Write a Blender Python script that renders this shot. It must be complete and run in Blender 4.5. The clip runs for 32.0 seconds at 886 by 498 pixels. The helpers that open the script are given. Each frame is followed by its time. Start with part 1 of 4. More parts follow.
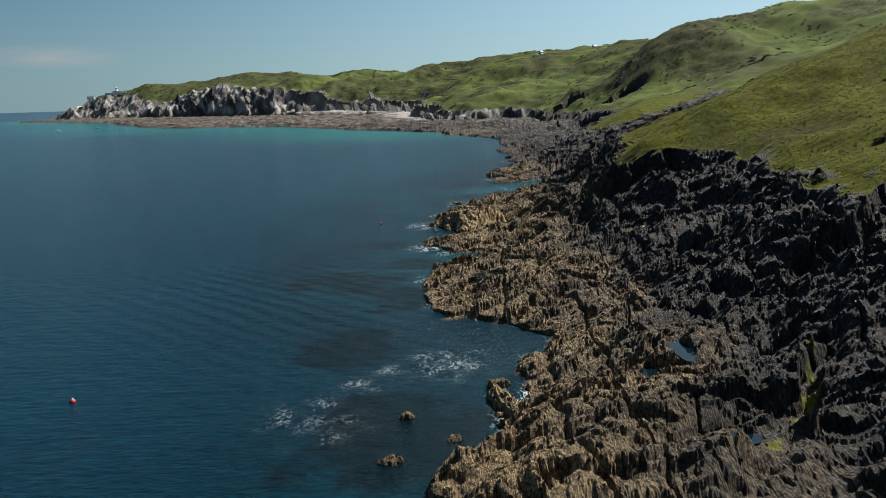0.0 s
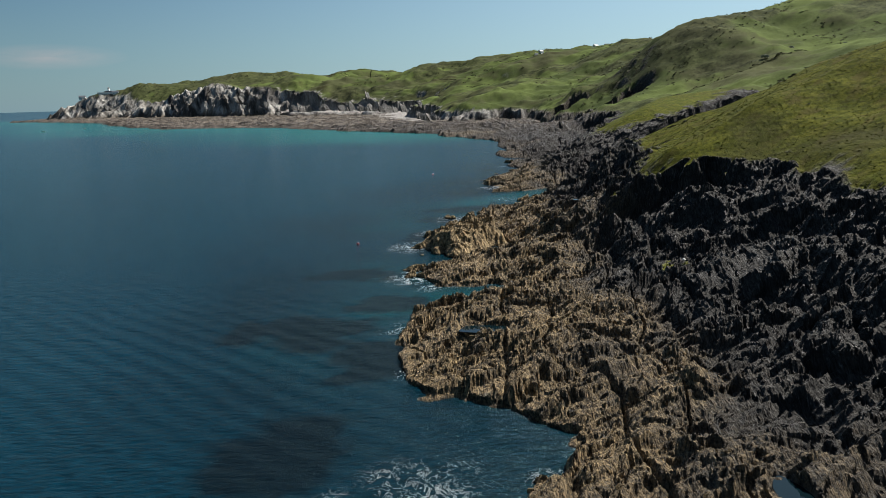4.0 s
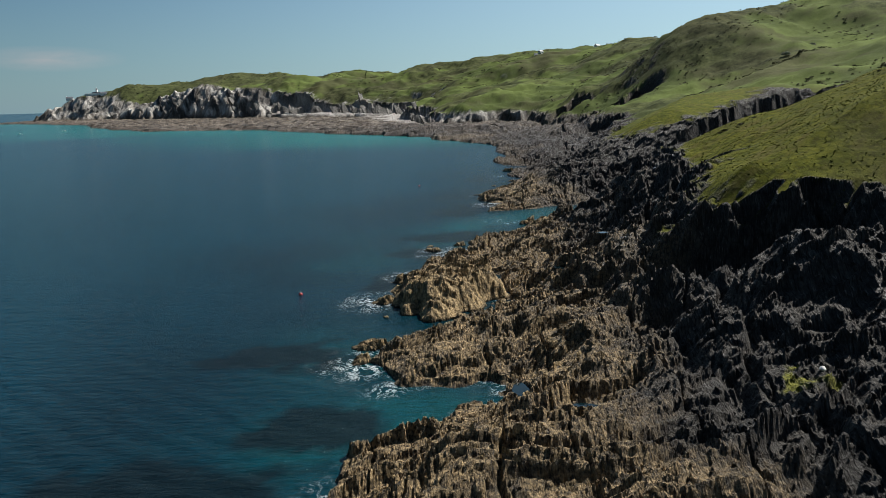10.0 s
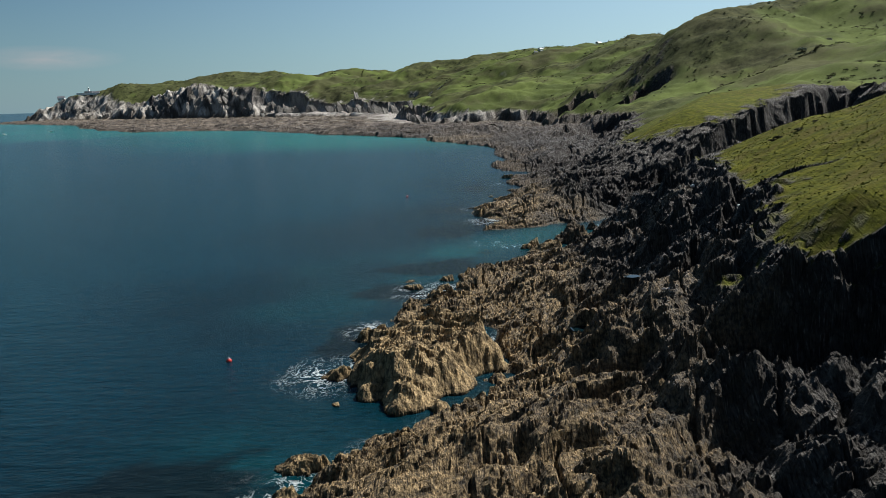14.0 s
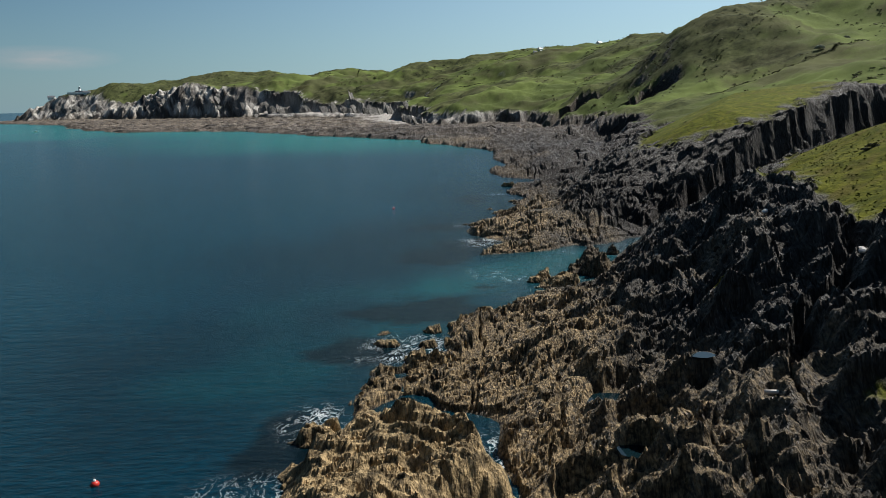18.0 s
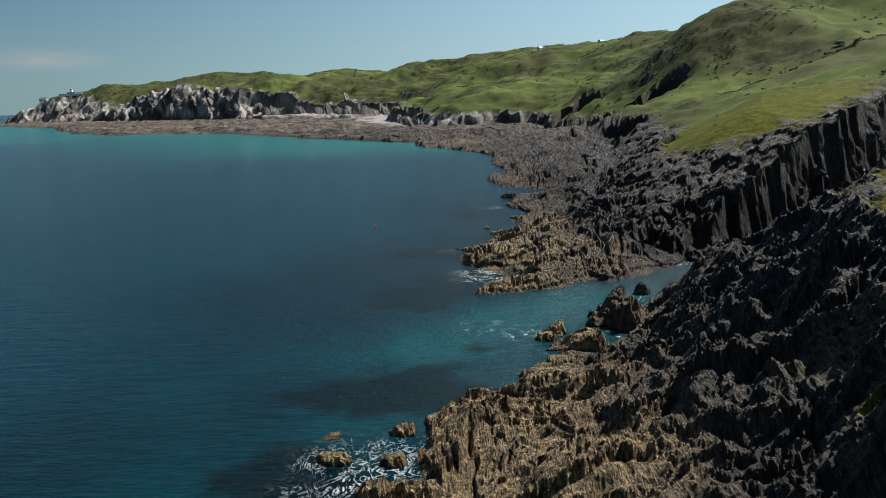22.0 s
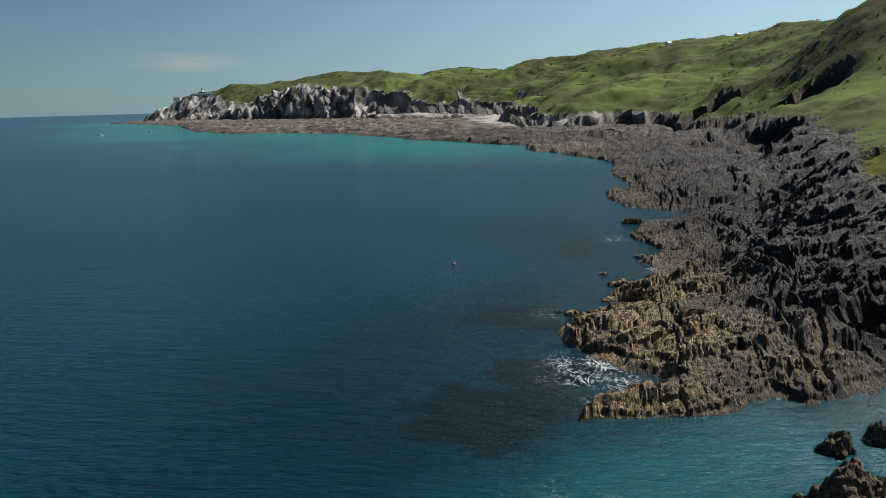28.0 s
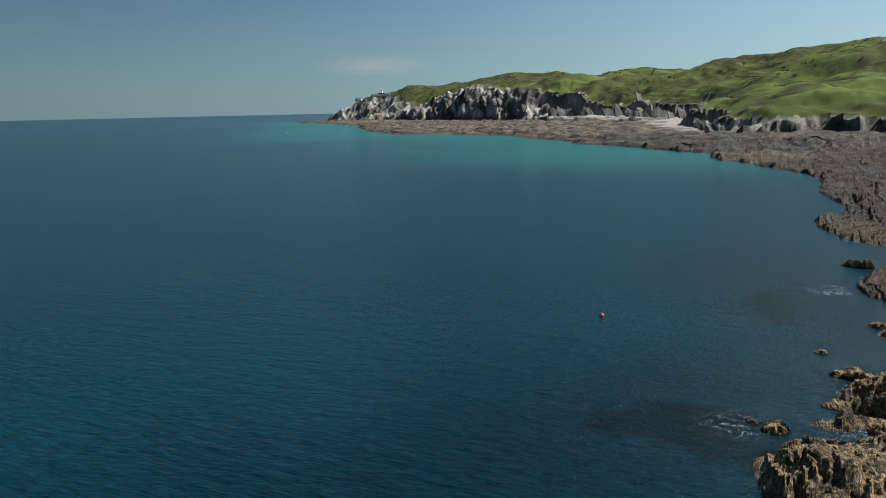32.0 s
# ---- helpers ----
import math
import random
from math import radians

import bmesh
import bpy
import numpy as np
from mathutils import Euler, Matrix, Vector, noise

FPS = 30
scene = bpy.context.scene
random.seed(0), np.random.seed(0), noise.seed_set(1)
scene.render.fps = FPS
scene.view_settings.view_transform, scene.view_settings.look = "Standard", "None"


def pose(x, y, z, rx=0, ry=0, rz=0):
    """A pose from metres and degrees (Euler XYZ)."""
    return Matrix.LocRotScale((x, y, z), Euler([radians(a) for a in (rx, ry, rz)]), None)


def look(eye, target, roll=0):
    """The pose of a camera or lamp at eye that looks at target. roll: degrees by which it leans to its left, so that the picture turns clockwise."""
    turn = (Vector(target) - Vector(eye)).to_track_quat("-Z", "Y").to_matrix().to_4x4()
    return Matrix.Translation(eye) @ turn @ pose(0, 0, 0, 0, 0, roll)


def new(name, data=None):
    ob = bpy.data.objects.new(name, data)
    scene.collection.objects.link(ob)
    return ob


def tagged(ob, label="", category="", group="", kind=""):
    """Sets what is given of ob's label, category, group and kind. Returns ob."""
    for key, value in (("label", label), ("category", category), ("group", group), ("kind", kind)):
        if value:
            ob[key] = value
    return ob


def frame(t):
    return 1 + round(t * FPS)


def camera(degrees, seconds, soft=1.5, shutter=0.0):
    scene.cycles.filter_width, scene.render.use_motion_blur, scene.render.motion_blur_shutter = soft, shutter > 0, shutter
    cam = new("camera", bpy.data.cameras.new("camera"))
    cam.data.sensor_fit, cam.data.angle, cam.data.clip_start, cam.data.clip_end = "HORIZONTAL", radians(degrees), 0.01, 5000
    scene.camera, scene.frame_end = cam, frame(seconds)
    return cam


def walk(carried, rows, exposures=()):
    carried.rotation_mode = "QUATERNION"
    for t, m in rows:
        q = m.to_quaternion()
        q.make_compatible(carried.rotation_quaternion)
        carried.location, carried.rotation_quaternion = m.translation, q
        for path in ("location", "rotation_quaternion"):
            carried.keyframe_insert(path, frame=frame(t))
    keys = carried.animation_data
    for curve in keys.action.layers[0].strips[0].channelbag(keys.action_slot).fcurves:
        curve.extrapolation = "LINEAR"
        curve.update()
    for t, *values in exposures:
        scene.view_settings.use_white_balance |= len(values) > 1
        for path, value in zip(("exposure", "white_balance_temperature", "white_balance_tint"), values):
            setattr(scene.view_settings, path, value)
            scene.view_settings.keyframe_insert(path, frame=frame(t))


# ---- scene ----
cam = camera(65.2, 32.0, soft=0.6)
PATH = [
    (0, (-0.151, -2.798, 32.175), (-0.129, -0.845, 31.746), -1.8),
    (1, (0.647, 5.287, 31.852), (0.671, 7.24, 31.423), -1.7),
    (2, (1.401, 12.963, 31.749), (1.425, 14.917, 31.321), -1.7),
    (3, (2.088, 20.052, 31.684), (2.113, 22.006, 31.255), -1.7),
    (6, (3.463, 39.893, 30.098), (3.493, 41.848, 29.676), -1.6),
    (7, (4.175, 47.516, 29.993), (4.207, 49.47, 29.571), -1.6),
    (8, (5.068, 55.35, 29.859), (5.101, 57.304, 29.437), -1.6),
    (9, (5.842, 62.818, 29.814), (5.875, 64.773, 29.394), -1.5),
    (10, (6.942, 70.419, 29.774), (6.974, 72.374, 29.353), -1.6),
    (11, (7.852, 77.925, 29.778), (7.884, 79.88, 29.356), -1.6),
    (12, (8.792, 85.19, 29.765), (8.824, 87.145, 29.343), -1.6),
    (13, (9.45, 92.11, 29.843), (9.483, 94.064, 29.42), -1.7),
    (14, (10.322, 99.053, 29.813), (10.355, 101.007, 29.389), -1.7),
    (17, (12.052, 120.468, 29.094), (12.09, 122.423, 28.672), -1.6),
    (18, (12.606, 127.356, 28.889), (12.646, 129.31, 28.468), -1.5),
    (19, (13.402, 134.183, 28.669), (13.442, 136.138, 28.249), -1.5),
    (20, (14.082, 141.243, 28.707), (14.124, 143.198, 28.287), -1.6),
    (21, (14.911, 147.848, 28.731), (14.952, 149.803, 28.311), -1.7),
    (22, (15.583, 154.753, 28.774), (15.624, 156.708, 28.354), -1.7),
    (23, (16.211, 161.564, 28.751), (16.253, 163.519, 28.33), -1.7),
    (24, (16.713, 168.198, 28.871), (16.756, 170.152, 28.449), -1.8),
    (27, (18.668, 188.859, 28.492), (18.501, 190.808, 28.076), -1.7),
    (28, (19.055, 195.283, 28.635), (18.771, 197.219, 28.222), -1.7),
    (29, (19.129, 202.177, 28.456), (18.727, 204.094, 28.049), -1.4),
    (30, (18.923, 209.874, 28.116), (18.399, 211.762, 27.715), -1.2),
    (31, (18.802, 217.425, 28.091), (18.159, 219.277, 27.693), -1.3),
    (32, (18.005, 224.019, 28.209), (17.257, 225.831, 27.813), -1.3),
]
walk(cam, [(t, look(eye, target, roll)) for t, eye, target, roll in PATH])

# ---- light ----
SUN_AZ, SUN_EL = radians(56), radians(48)   # clockwise from +y, above the horizon
world = bpy.data.worlds.new("sky")
scene.world = world
world.use_nodes = True
wn = world.node_tree
sky = wn.nodes.new("ShaderNodeTexSky")
sky.sky_type, sky.sun_disc = "NISHITA", False
sky.sun_elevation, sky.sun_rotation = SUN_EL, SUN_AZ
sky.air_density, sky.dust_density, sky.ozone_density = 1.0, 0.3, 4.0
wn.nodes["Background"].inputs[1].default_value = 0.0475


def sky_node(kind, operation=""):
    n = wn.nodes.new(kind)
    if operation:
        n.operation = operation
    return n


def sky_math(op, a, b=0.0):
    n = sky_node("ShaderNodeMath", operation=op)
    for socket, v in zip(n.inputs, (a, b)):
        if isinstance(v, (int, float)):
            socket.default_value = v
        else:
            wn.links.new(v, socket)
    return n.outputs[0]


def sky_mix(fac, a, b, blend="MIX"):
    n = sky_node("ShaderNodeMix")
    n.data_type, n.blend_type = "RGBA", blend
    for socket, v in ((n.inputs[0], fac), (n.inputs[6], a), (n.inputs[7], b)):
        if isinstance(v, bpy.types.NodeSocket):
            wn.links.new(v, socket)
        else:
            socket.default_value = v
    return n.outputs[2]


to_sun = Vector((math.sin(SUN_AZ) * math.cos(SUN_EL), math.cos(SUN_AZ) * math.cos(SUN_EL), math.sin(SUN_EL)))
way = sky_node("ShaderNodeTexCoord").outputs["Generated"]
# haze that thickens towards the horizon and brightens towards the sun
dot = sky_node("ShaderNodeVectorMath", operation="DOT_PRODUCT")
wn.links.new(way, dot.inputs[0])
dot.inputs[1].default_value = (math.sin(SUN_AZ), math.cos(SUN_AZ), 0.25)
sunward = sky_math("POWER", sky_math("MAXIMUM", sky_math("MULTIPLY", sky_math("ADD", dot.outputs["Value"], 0.75), 0.6), 0.0), 1.6)
split = sky_node("ShaderNodeSeparateXYZ")
wn.links.new(way, split.inputs[0])
low = sky_math("POWER", sky_math("MAXIMUM", sky_math("SUBTRACT", 1.0, sky_math("MULTIPLY", sky_math("ABSOLUTE", split.outputs[2]), 3.2)), 0.0), 2.0)
tinted = sky_mix(1.0, sky.outputs[0], (0.72, 0.97, 1.03, 1), "MULTIPLY")
hazy = sky_mix(sky_math("MULTIPLY", low, 0.75), tinted, (4.1, 6.3, 7.4, 1))
# a thin streak of cloud low over the sea
cloud_at = Vector((math.sin(radians(-27.5)), math.cos(radians(-27.5)), 0.062)).normalized()
away = sky_node("ShaderNodeVectorMath", operation="SUBTRACT")
wn.links.new(way, away.inputs[0])
away.inputs[1].default_value = cloud_at
flat = sky_node("ShaderNodeVectorMath", operation="MULTIPLY")
wn.links.new(away.outputs[0], flat.inputs[0])
flat.inputs[1].default_value = (11.0, 11.0, 62.0)
size = sky_node("ShaderNodeVectorMath", operation="LENGTH")
wn.links.new(flat.outputs[0], size.inputs[0])
puff = sky_node("ShaderNodeTexNoise")
wn.links.new(flat.outputs[0], puff.inputs["Vector"])
puff.inputs["Scale"].default_value, puff.inputs["Detail"].default_value = 2.2, 4.0
cloud = sky_math("MULTIPLY", sky_math("MAXIMUM", sky_math("SUBTRACT", 1.0, size.outputs["Value"]), 0.0), puff.outputs["Fac"])
clouded = sky_mix(sky_math("MINIMUM", sky_math("MULTIPLY", cloud, 1.0), 0.7), hazy, (7.6, 7.4, 7.6, 1))
clouded = sky_mix(sky_math("MINIMUM", sky_math("MULTIPLY", sky_math("MAXIMUM", sky_math("SUBTRACT", sunward, 0.35), 0.0), 0.65), 0.6), clouded, (5.9, 7.0, 7.4, 1))
bright = sky_math("ADD", 0.48, sky_math("MULTIPLY", sunward, 0.95))
shade = sky_node("ShaderNodeCombineColor")
for k in range(3):
    wn.links.new(bright, shade.inputs[k])
wn.links.new(sky_mix(1.0, clouded, shade.outputs[0], "MULTIPLY"), wn.nodes["Background"].inputs[0])
sun_data = bpy.data.lights.new("sun", "SUN")
sun_data.energy, sun_data.angle, sun_data.color = 5.0, radians(0.53), (1.0, 0.96, 0.90)
sun = new("sun", sun_data)
sun.matrix_world = look(to_sun * 500, (0, 0, 0))
scene.view_settings.exposure = 0.6


# ---- node helpers ----
class Nodes:
    """Short ways to write a node tree."""

    def __init__(self, name):
        self.mat = bpy.data.materials.new(name)
        self.mat.use_nodes = True
        self.tree = self.mat.node_tree
        self.bsdf = self.tree.nodes["Principled BSDF"]

    def put(self, socket, value):
        if isinstance(value, bpy.types.NodeSocket):
            self.tree.links.new(value, socket)
        else:
            socket.default_value = value

    def node(self, kind, **inputs):
        n = self.tree.nodes.new(kind)
        for key, value in inputs.items():
            self.put(n.inputs[key.replace("_", " ")], value)
        return n

    def place(self, sx=1.0, sy=1.0, sz=1.0, turn=0.0):
        n = self.tree.nodes.new("ShaderNodeMapping")
        geo = self.tree.nodes.new("ShaderNodeNewGeometry")
        self.tree.links.new(geo.outputs["Position"], n.inputs[0])
        n.inputs["Rotation"].default_value = (0, 0, turn)
        n.inputs["Scale"].default_value = (sx, sy, sz)
        return n.outputs[0]

    def along(self, turn, sx, sy, sz):
        """Places in a frame turned about z, then stretched."""
        n = self.tree.nodes.new("ShaderNodeMapping")
        geo = self.tree.nodes.new("ShaderNodeNewGeometry")
        self.tree.links.new(geo.outputs["Position"], n.inputs[0])
        n.vector_type = "TEXTURE"
        n.inputs["Rotation"].default_value = (0, 0, turn)
        n.inputs["Scale"].default_value = (1 / sx, 1 / sy, 1 / sz)
        return n.outputs[0]

    def noise(self, scale, where=None, detail=4.0, rough=0.55, warp=0.0):
        n = self.tree.nodes.new("ShaderNodeTexNoise")
        self.put(n.inputs["Vector"], where if where is not None else self.place())
        n.inputs["Scale"].default_value, n.inputs["Detail"].default_value = scale, detail
        n.inputs["Roughness"].default_value, n.inputs["Distortion"].default_value = rough, warp
        return n.outputs["Fac"]

    def facet(self, scale, where, edge=False):
        """Broken flat faces: the distance to the middle or to the edge of cells."""
        n = self.tree.nodes.new("ShaderNodeTexVoronoi")
        self.put(n.inputs["Vector"], where)
        n.inputs["Scale"].default_value = scale
        if edge:
            n.feature = "DISTANCE_TO_EDGE"
        else:
            n.distance = "CHEBYCHEV"
        return n.outputs["Distance"]

    def ramp(self, value, *stops):
        n = self.tree.nodes.new("ShaderNodeValToRGB")
        self.put(n.inputs[0], value)
        el = n.color_ramp.elements
        while len(el) < len(stops):
            el.new(0.5)
        for e, (p, c) in zip(el, stops):
            e.position = p
            e.color = (c, c, c, 1) if isinstance(c, (int, float)) else (*c, 1)
        return n.outputs[0]

    def mix(self, fac, a, b, blend="MIX"):
        n = self.tree.nodes.new("ShaderNodeMix")
        n.data_type, n.blend_type = "RGBA", blend
        self.put(n.inputs[0], fac)
        for socket, v in ((n.inputs[6], a), (n.inputs[7], b)):
            self.put(socket, v if isinstance(v, bpy.types.NodeSocket) or isinstance(v, float) else (*v, 1))
        return n.outputs[2]

    def math(self, op, a, b=0.0, clamp=False):
        n = self.tree.nodes.new("ShaderNodeMath")
        n.operation, n.use_clamp = op, clamp
        self.put(n.inputs[0], a)
        self.put(n.inputs[1], b)
        return n.outputs[0]

    def bump(self, height, strength, distance):
        n = self.tree.nodes.new("ShaderNodeBump")
        self.put(n.inputs["Height"], height)
        n.inputs["Strength"].default_value, n.inputs["Distance"].default_value = strength, distance
        self.put(self.bsdf.inputs["Normal"], n.outputs[0])

    def attr(self, name):
        n = self.tree.nodes.new("ShaderNodeAttribute")
        n.attribute_name = name
        sep = self.tree.nodes.new("ShaderNodeSeparateColor")
        self.tree.links.new(n.outputs["Color"], sep.inputs[0])
        return sep.outputs[0], sep.outputs[1], sep.outputs[2], n.outputs["Alpha"]

    def finish(self, color, rough, spec=0.5):
        self.put(self.bsdf.inputs["Base Color"], color)
        self.put(self.bsdf.inputs["Roughness"], rough)
        self.put(self.bsdf.inputs["Specular IOR Level"], spec)
        return self.mat


# ---- array noise ----
def hashed(ix, iy, seed):
    v = (ix * 374761393 + iy * 668265263 + seed * 974634777) & 0xFFFFFFFF
    v = ((v ^ (v >> 13)) * 1274126177) & 0xFFFFFFFF
    return ((v ^ (v >> 16)) & 0xFFFF) / 65535.0


def value_noise(x, y, seed=0):
    """Smooth noise in -1..1."""
    fx, fy = np.floor(x), np.floor(y)
    ix, iy = fx.astype(np.int64), fy.astype(np.int64)
    u, v = x - fx, y - fy
    u, v = u * u * u * (u * (u * 6 - 15) + 10), v * v * v * (v * (v * 6 - 15) + 10)
    a, b = hashed(ix, iy, seed), hashed(ix + 1, iy, seed)
    c, d = hashed(ix, iy + 1, seed), hashed(ix + 1, iy + 1, seed)
    return 2 * ((a * (1 - u) + b * u) * (1 - v) + (c * (1 - u) + d * u) * v) - 1


def fbm(x, y, octaves=4, seed=0, gain=0.5):
    total, amp = np.zeros_like(x), 1.0
    for n in range(octaves):
        total += amp * value_noise(x * 2.03**n + 17.1 * n, y * 2.03**n - 9.7 * n, seed + n)
        amp *= gain
    return total


def ridged(x, y, octaves=3, seed=0):
    total, amp = np.zeros_like(x), 1.0
    for n in range(octaves):
        total += amp * (1 - 2 * np.abs(value_noise(x * 2.1**n + 5.3 * n, y * 2.1**n + 3.1 * n, seed + n)))
        amp *= 0.5
    return total


def step(a, b, v):
    t = np.clip((v - a) / (b - a), 0, 1)
    return t * t * (3 - 2 * t)


def inside_distance(x, y, poly):
    """Distance to a closed outline, positive inside."""
    x, y = np.asarray(x, np.float32), np.asarray(y, np.float32)
    best, inside = np.full(x.shape, 1e12, np.float32), np.zeros(x.shape, bool)
    for (ax, ay), (bx, by) in zip(poly, poly[1:] + poly[:1]):
        dx, dy = bx - ax, by - ay
        t = np.clip(((x - ax) * dx + (y - ay) * dy) / (dx * dx + dy * dy), 0, 1)
        best = np.minimum(best, (x - ax - t * dx) ** 2 + (y - ay - t * dy) ** 2)
        if ay != by:
            inside ^= ((ay > y) != (by > y)) & (x < (bx - ax) * (y - ay) / (by - ay) + ax)
    return np.where(inside, 1, -1) * np.sqrt(best)


# ---- plan of the coast ----
SHORE_NEAR = [(-4, -60), (-3, 20), (0, 50), (5, 58), (7, 65), (11, 77), (17, 85), (8, 93), (2, 95), (-1, 109), (-1, 118), (1, 126),
              (8, 131), (14, 136), (13, 141), (4, 139), (-1, 146), (3, 154), (13, 161), (18, 170), (19, 186), (12, 192), (6, 190),
              (5, 196), (12, 202), (17, 201), (14, 208), (13, 213), (18, 217), (24, 219), (28, 226), (37, 231), (41, 236), (47, 247)]
SHORE_HEAD = [(55, 259), (64, 267), (62, 271), (56, 267), (49, 263), (40, 261), (37, 258), (31, 255), (23, 256), (24, 260), (35, 264),
              (29, 268), (23, 275), (24, 282), (28, 286), (29, 300), (37, 307), (37, 319), (44, 326), (37, 343), (46, 357), (58, 372)]
SHORE_FAR = [(42, 386), (39, 405), (49, 430), (51, 453), (55, 490), (52, 531), (43, 552), (18, 596), (-10, 670), (-49, 704), (-112, 818),
             (-193, 919), (-272, 960), (-349, 973), (-469, 1110), (-620, 1370), (-800, 1620), (-980, 1780), (-1080, 1840), (-1060, 1900),
             (-900, 2060), (0, 2600), (3500, 3000), (3500, -400), (-4, -400)]
SHORE = SHORE_NEAR + SHORE_HEAD + SHORE_FAR
TOP_NEAR = [(62, -200), (60, 40), (58, 83), (57, 96), (62, 117), (62, 134), (61, 142), (55, 148), (48, 152), (42, 158), (41, 164), (46, 172),
            (50, 184), (54, 203), (56, 215), (63, 232), (78, 245), (100, 260), (125, 282), (150, 306), (166, 330)]
TOP_FAR = [(148, 340), (120, 318), (97, 298), (80, 299), (69, 304), (70, 316), (78, 332), (92, 370), (110, 420), (125, 474), (134, 570), (130, 680), (118, 760),
           (95, 800), (30, 810), (10, 850), (-5, 960), (-22, 1147), (-100, 1280), (-228, 1409), (-400, 1530), (-600, 1660), (-800, 1795),
           (-905, 1855), (-860, 2000), (0, 2500), (3500, 2900), (3500, -300), (62, -300)]
TOP = TOP_NEAR + TOP_FAR
# how wide the slope from the shore rocks to the turf is, and how high the turf's edge lies, by y
SLOPE_W = ((-200, 26), (80, 26), (128, 24), (143, 18), (156, 14), (172, 22), (215, 22), (235, 22), (256, 30), (296, 34), (320, 22), (400, 22),
           (560, 22), (700, 16), (800, 12), (1100, 30), (1300, 62), (1900, 62))
EDGE_Z = ((-200, 18), (90, 16.5), (140, 17.3), (215, 16.5), (250, 17), (290, 21), (300, 20), (315, 12), (370, 11), (474, 14), (570, 17),
          (700, 15), (800, 16), (1000, 18), (1147, 32), (1280, 25), (1350, 26), (1409, 47), (1450, 61), (1530, 69), (1600, 62), (1660, 43),
          (1730, 42), (1795, 60), (1855, 58), (1890, 50), (1960, 38))
# how hollow the slope is: above 1 it steepens upwards
SLOPE_P = ((-200, 1.15), (130, 1.2), (150, 1.3), (180, 1.4), (260, 1.3), (290, 0.8), (330, 1.0), (500, 1.2), (800, 0.8), (1300, 0.75), (2000, 0.75))
# the inner edge of the tan, wave-washed rock
TAN_X = ((40, 21), (72, 22), (94, 23), (124, 24), (155, 28), (173, 33), (192, 36), (217, 35), (240, 38), (255, 39), (277, 39), (316, 45), (340, 49), (387, 50), (450, 54))
# hills: centre x, y, height added, radius across and along, turn in degrees
HILLS = ((250, 700, 33, 60, 85, 0), (340, 790, 24, 110, 130, 0), (440, 760, 18, 110, 150, 0), (310, 1020, 30, 70, 140, 0), (240, 1330, 66, 190, 240, 10), (-120, 1900, 33, 300, 240, 0),
         (-480, 1880, 34, 150, 120, 20), (-720, 1800, 12, 90, 80, 0), (700, 900, 60, 250, 400, 0))
# gullies: from x, y to x, y, depth at each end, half width
GULLIES = ((57, 262, 152, 330, 16, 12, 9, 1.6), (35, 157, 53, 146, 10, 12, 6.5, 0.7), (49, 188, 60, 181, 0.9, 0.9, 0.7, 1.6), (27, 70, 34.5, 162, 1.1, 1.1, 0.7, 1.4),
           (31, 110, 44, 168, 1.0, 1.0, 0.7, 1.2), (40, 172, 52, 192, 2.6, 2.2, 1.2, 1.2), (108, 590, 182, 640, 9, 24, 13, 1.6), (90, 690, 150, 724, 8, 24, 14, 1.6), (45, 77, 66, 91, 4, 9, 4.5, 0.9), (23, 41, 37, 63, 2.6, 2.6, 1.6, 1.2))
# rock pools: x, y, level, radius across and along
POOLS = ((26, 67, 0.9, 1.0, 2.6), (21.8, 64.4, 0.9, 0.9, 1.8), (24.5, 48.5, 1.0, 1.4, 0.9), (28.1, 183, 4.6, 2.0, 1.5), (34.6, 180, 5.4, 0.9, 0.6),
         (15.5, 136, 0.5, 0.8, 1.4), (8.5, 108.5, 0.9, 3.0, 1.3), (20, 127, 2.4, 1.1, 0.8), (26.5, 171, 3.6, 1.2, 0.9))


def by_y(table, y):
    return np.interp(y, [a for a, _ in table], [b for _, b in table])


def strata(s, r, seed, wide, narrow, rib):
    """Rows of tilted slate beds along s: steep fluted faces towards -r, gentle backs, broken crests."""
    u = s / rib + 0.9 * value_noise(s / (4 * rib), r / (5 * rib), seed)
    n = np.floor(u)
    k = n.astype(np.int64)
    f = u - n
    tooth = 1 - np.abs(2 * f - 1)
    block = hashed(k, np.floor(r / (2.6 * rib) + 9 * hashed(k, k * 0 + 3, seed)).astype(np.int64), seed + 1)
    group = value_noise(n * 0.37, r / 5.0, seed + 2)
    jut = rib * (0.38 * tooth + 0.9 * (block - 0.5) + 1.3 * group)
    out = rib * (0.10 * tooth + 0.42 * (block - 0.5))
    for period, high, long, m in ((wide, 0.27, 3.2, 3), (narrow, 0.30, 1.8, 9)):
        v = (r + jut + 0.5 * period * fbm(s / (long * period), r / (1.6 * period), 2, seed + m)) / period
        row = np.floor(v)
        g = v - row
        saw = np.where(g < 0.2, g / 0.2, (1 - g) / 0.8)
        out = out + high * period * saw * np.clip(0.62 + 0.95 * value_noise(s / (0.8 * long * period) + row * 7.3, row * 1.9, seed + m + 1), 0.04, 1.35)
    return out


POOL_LEVELS = []


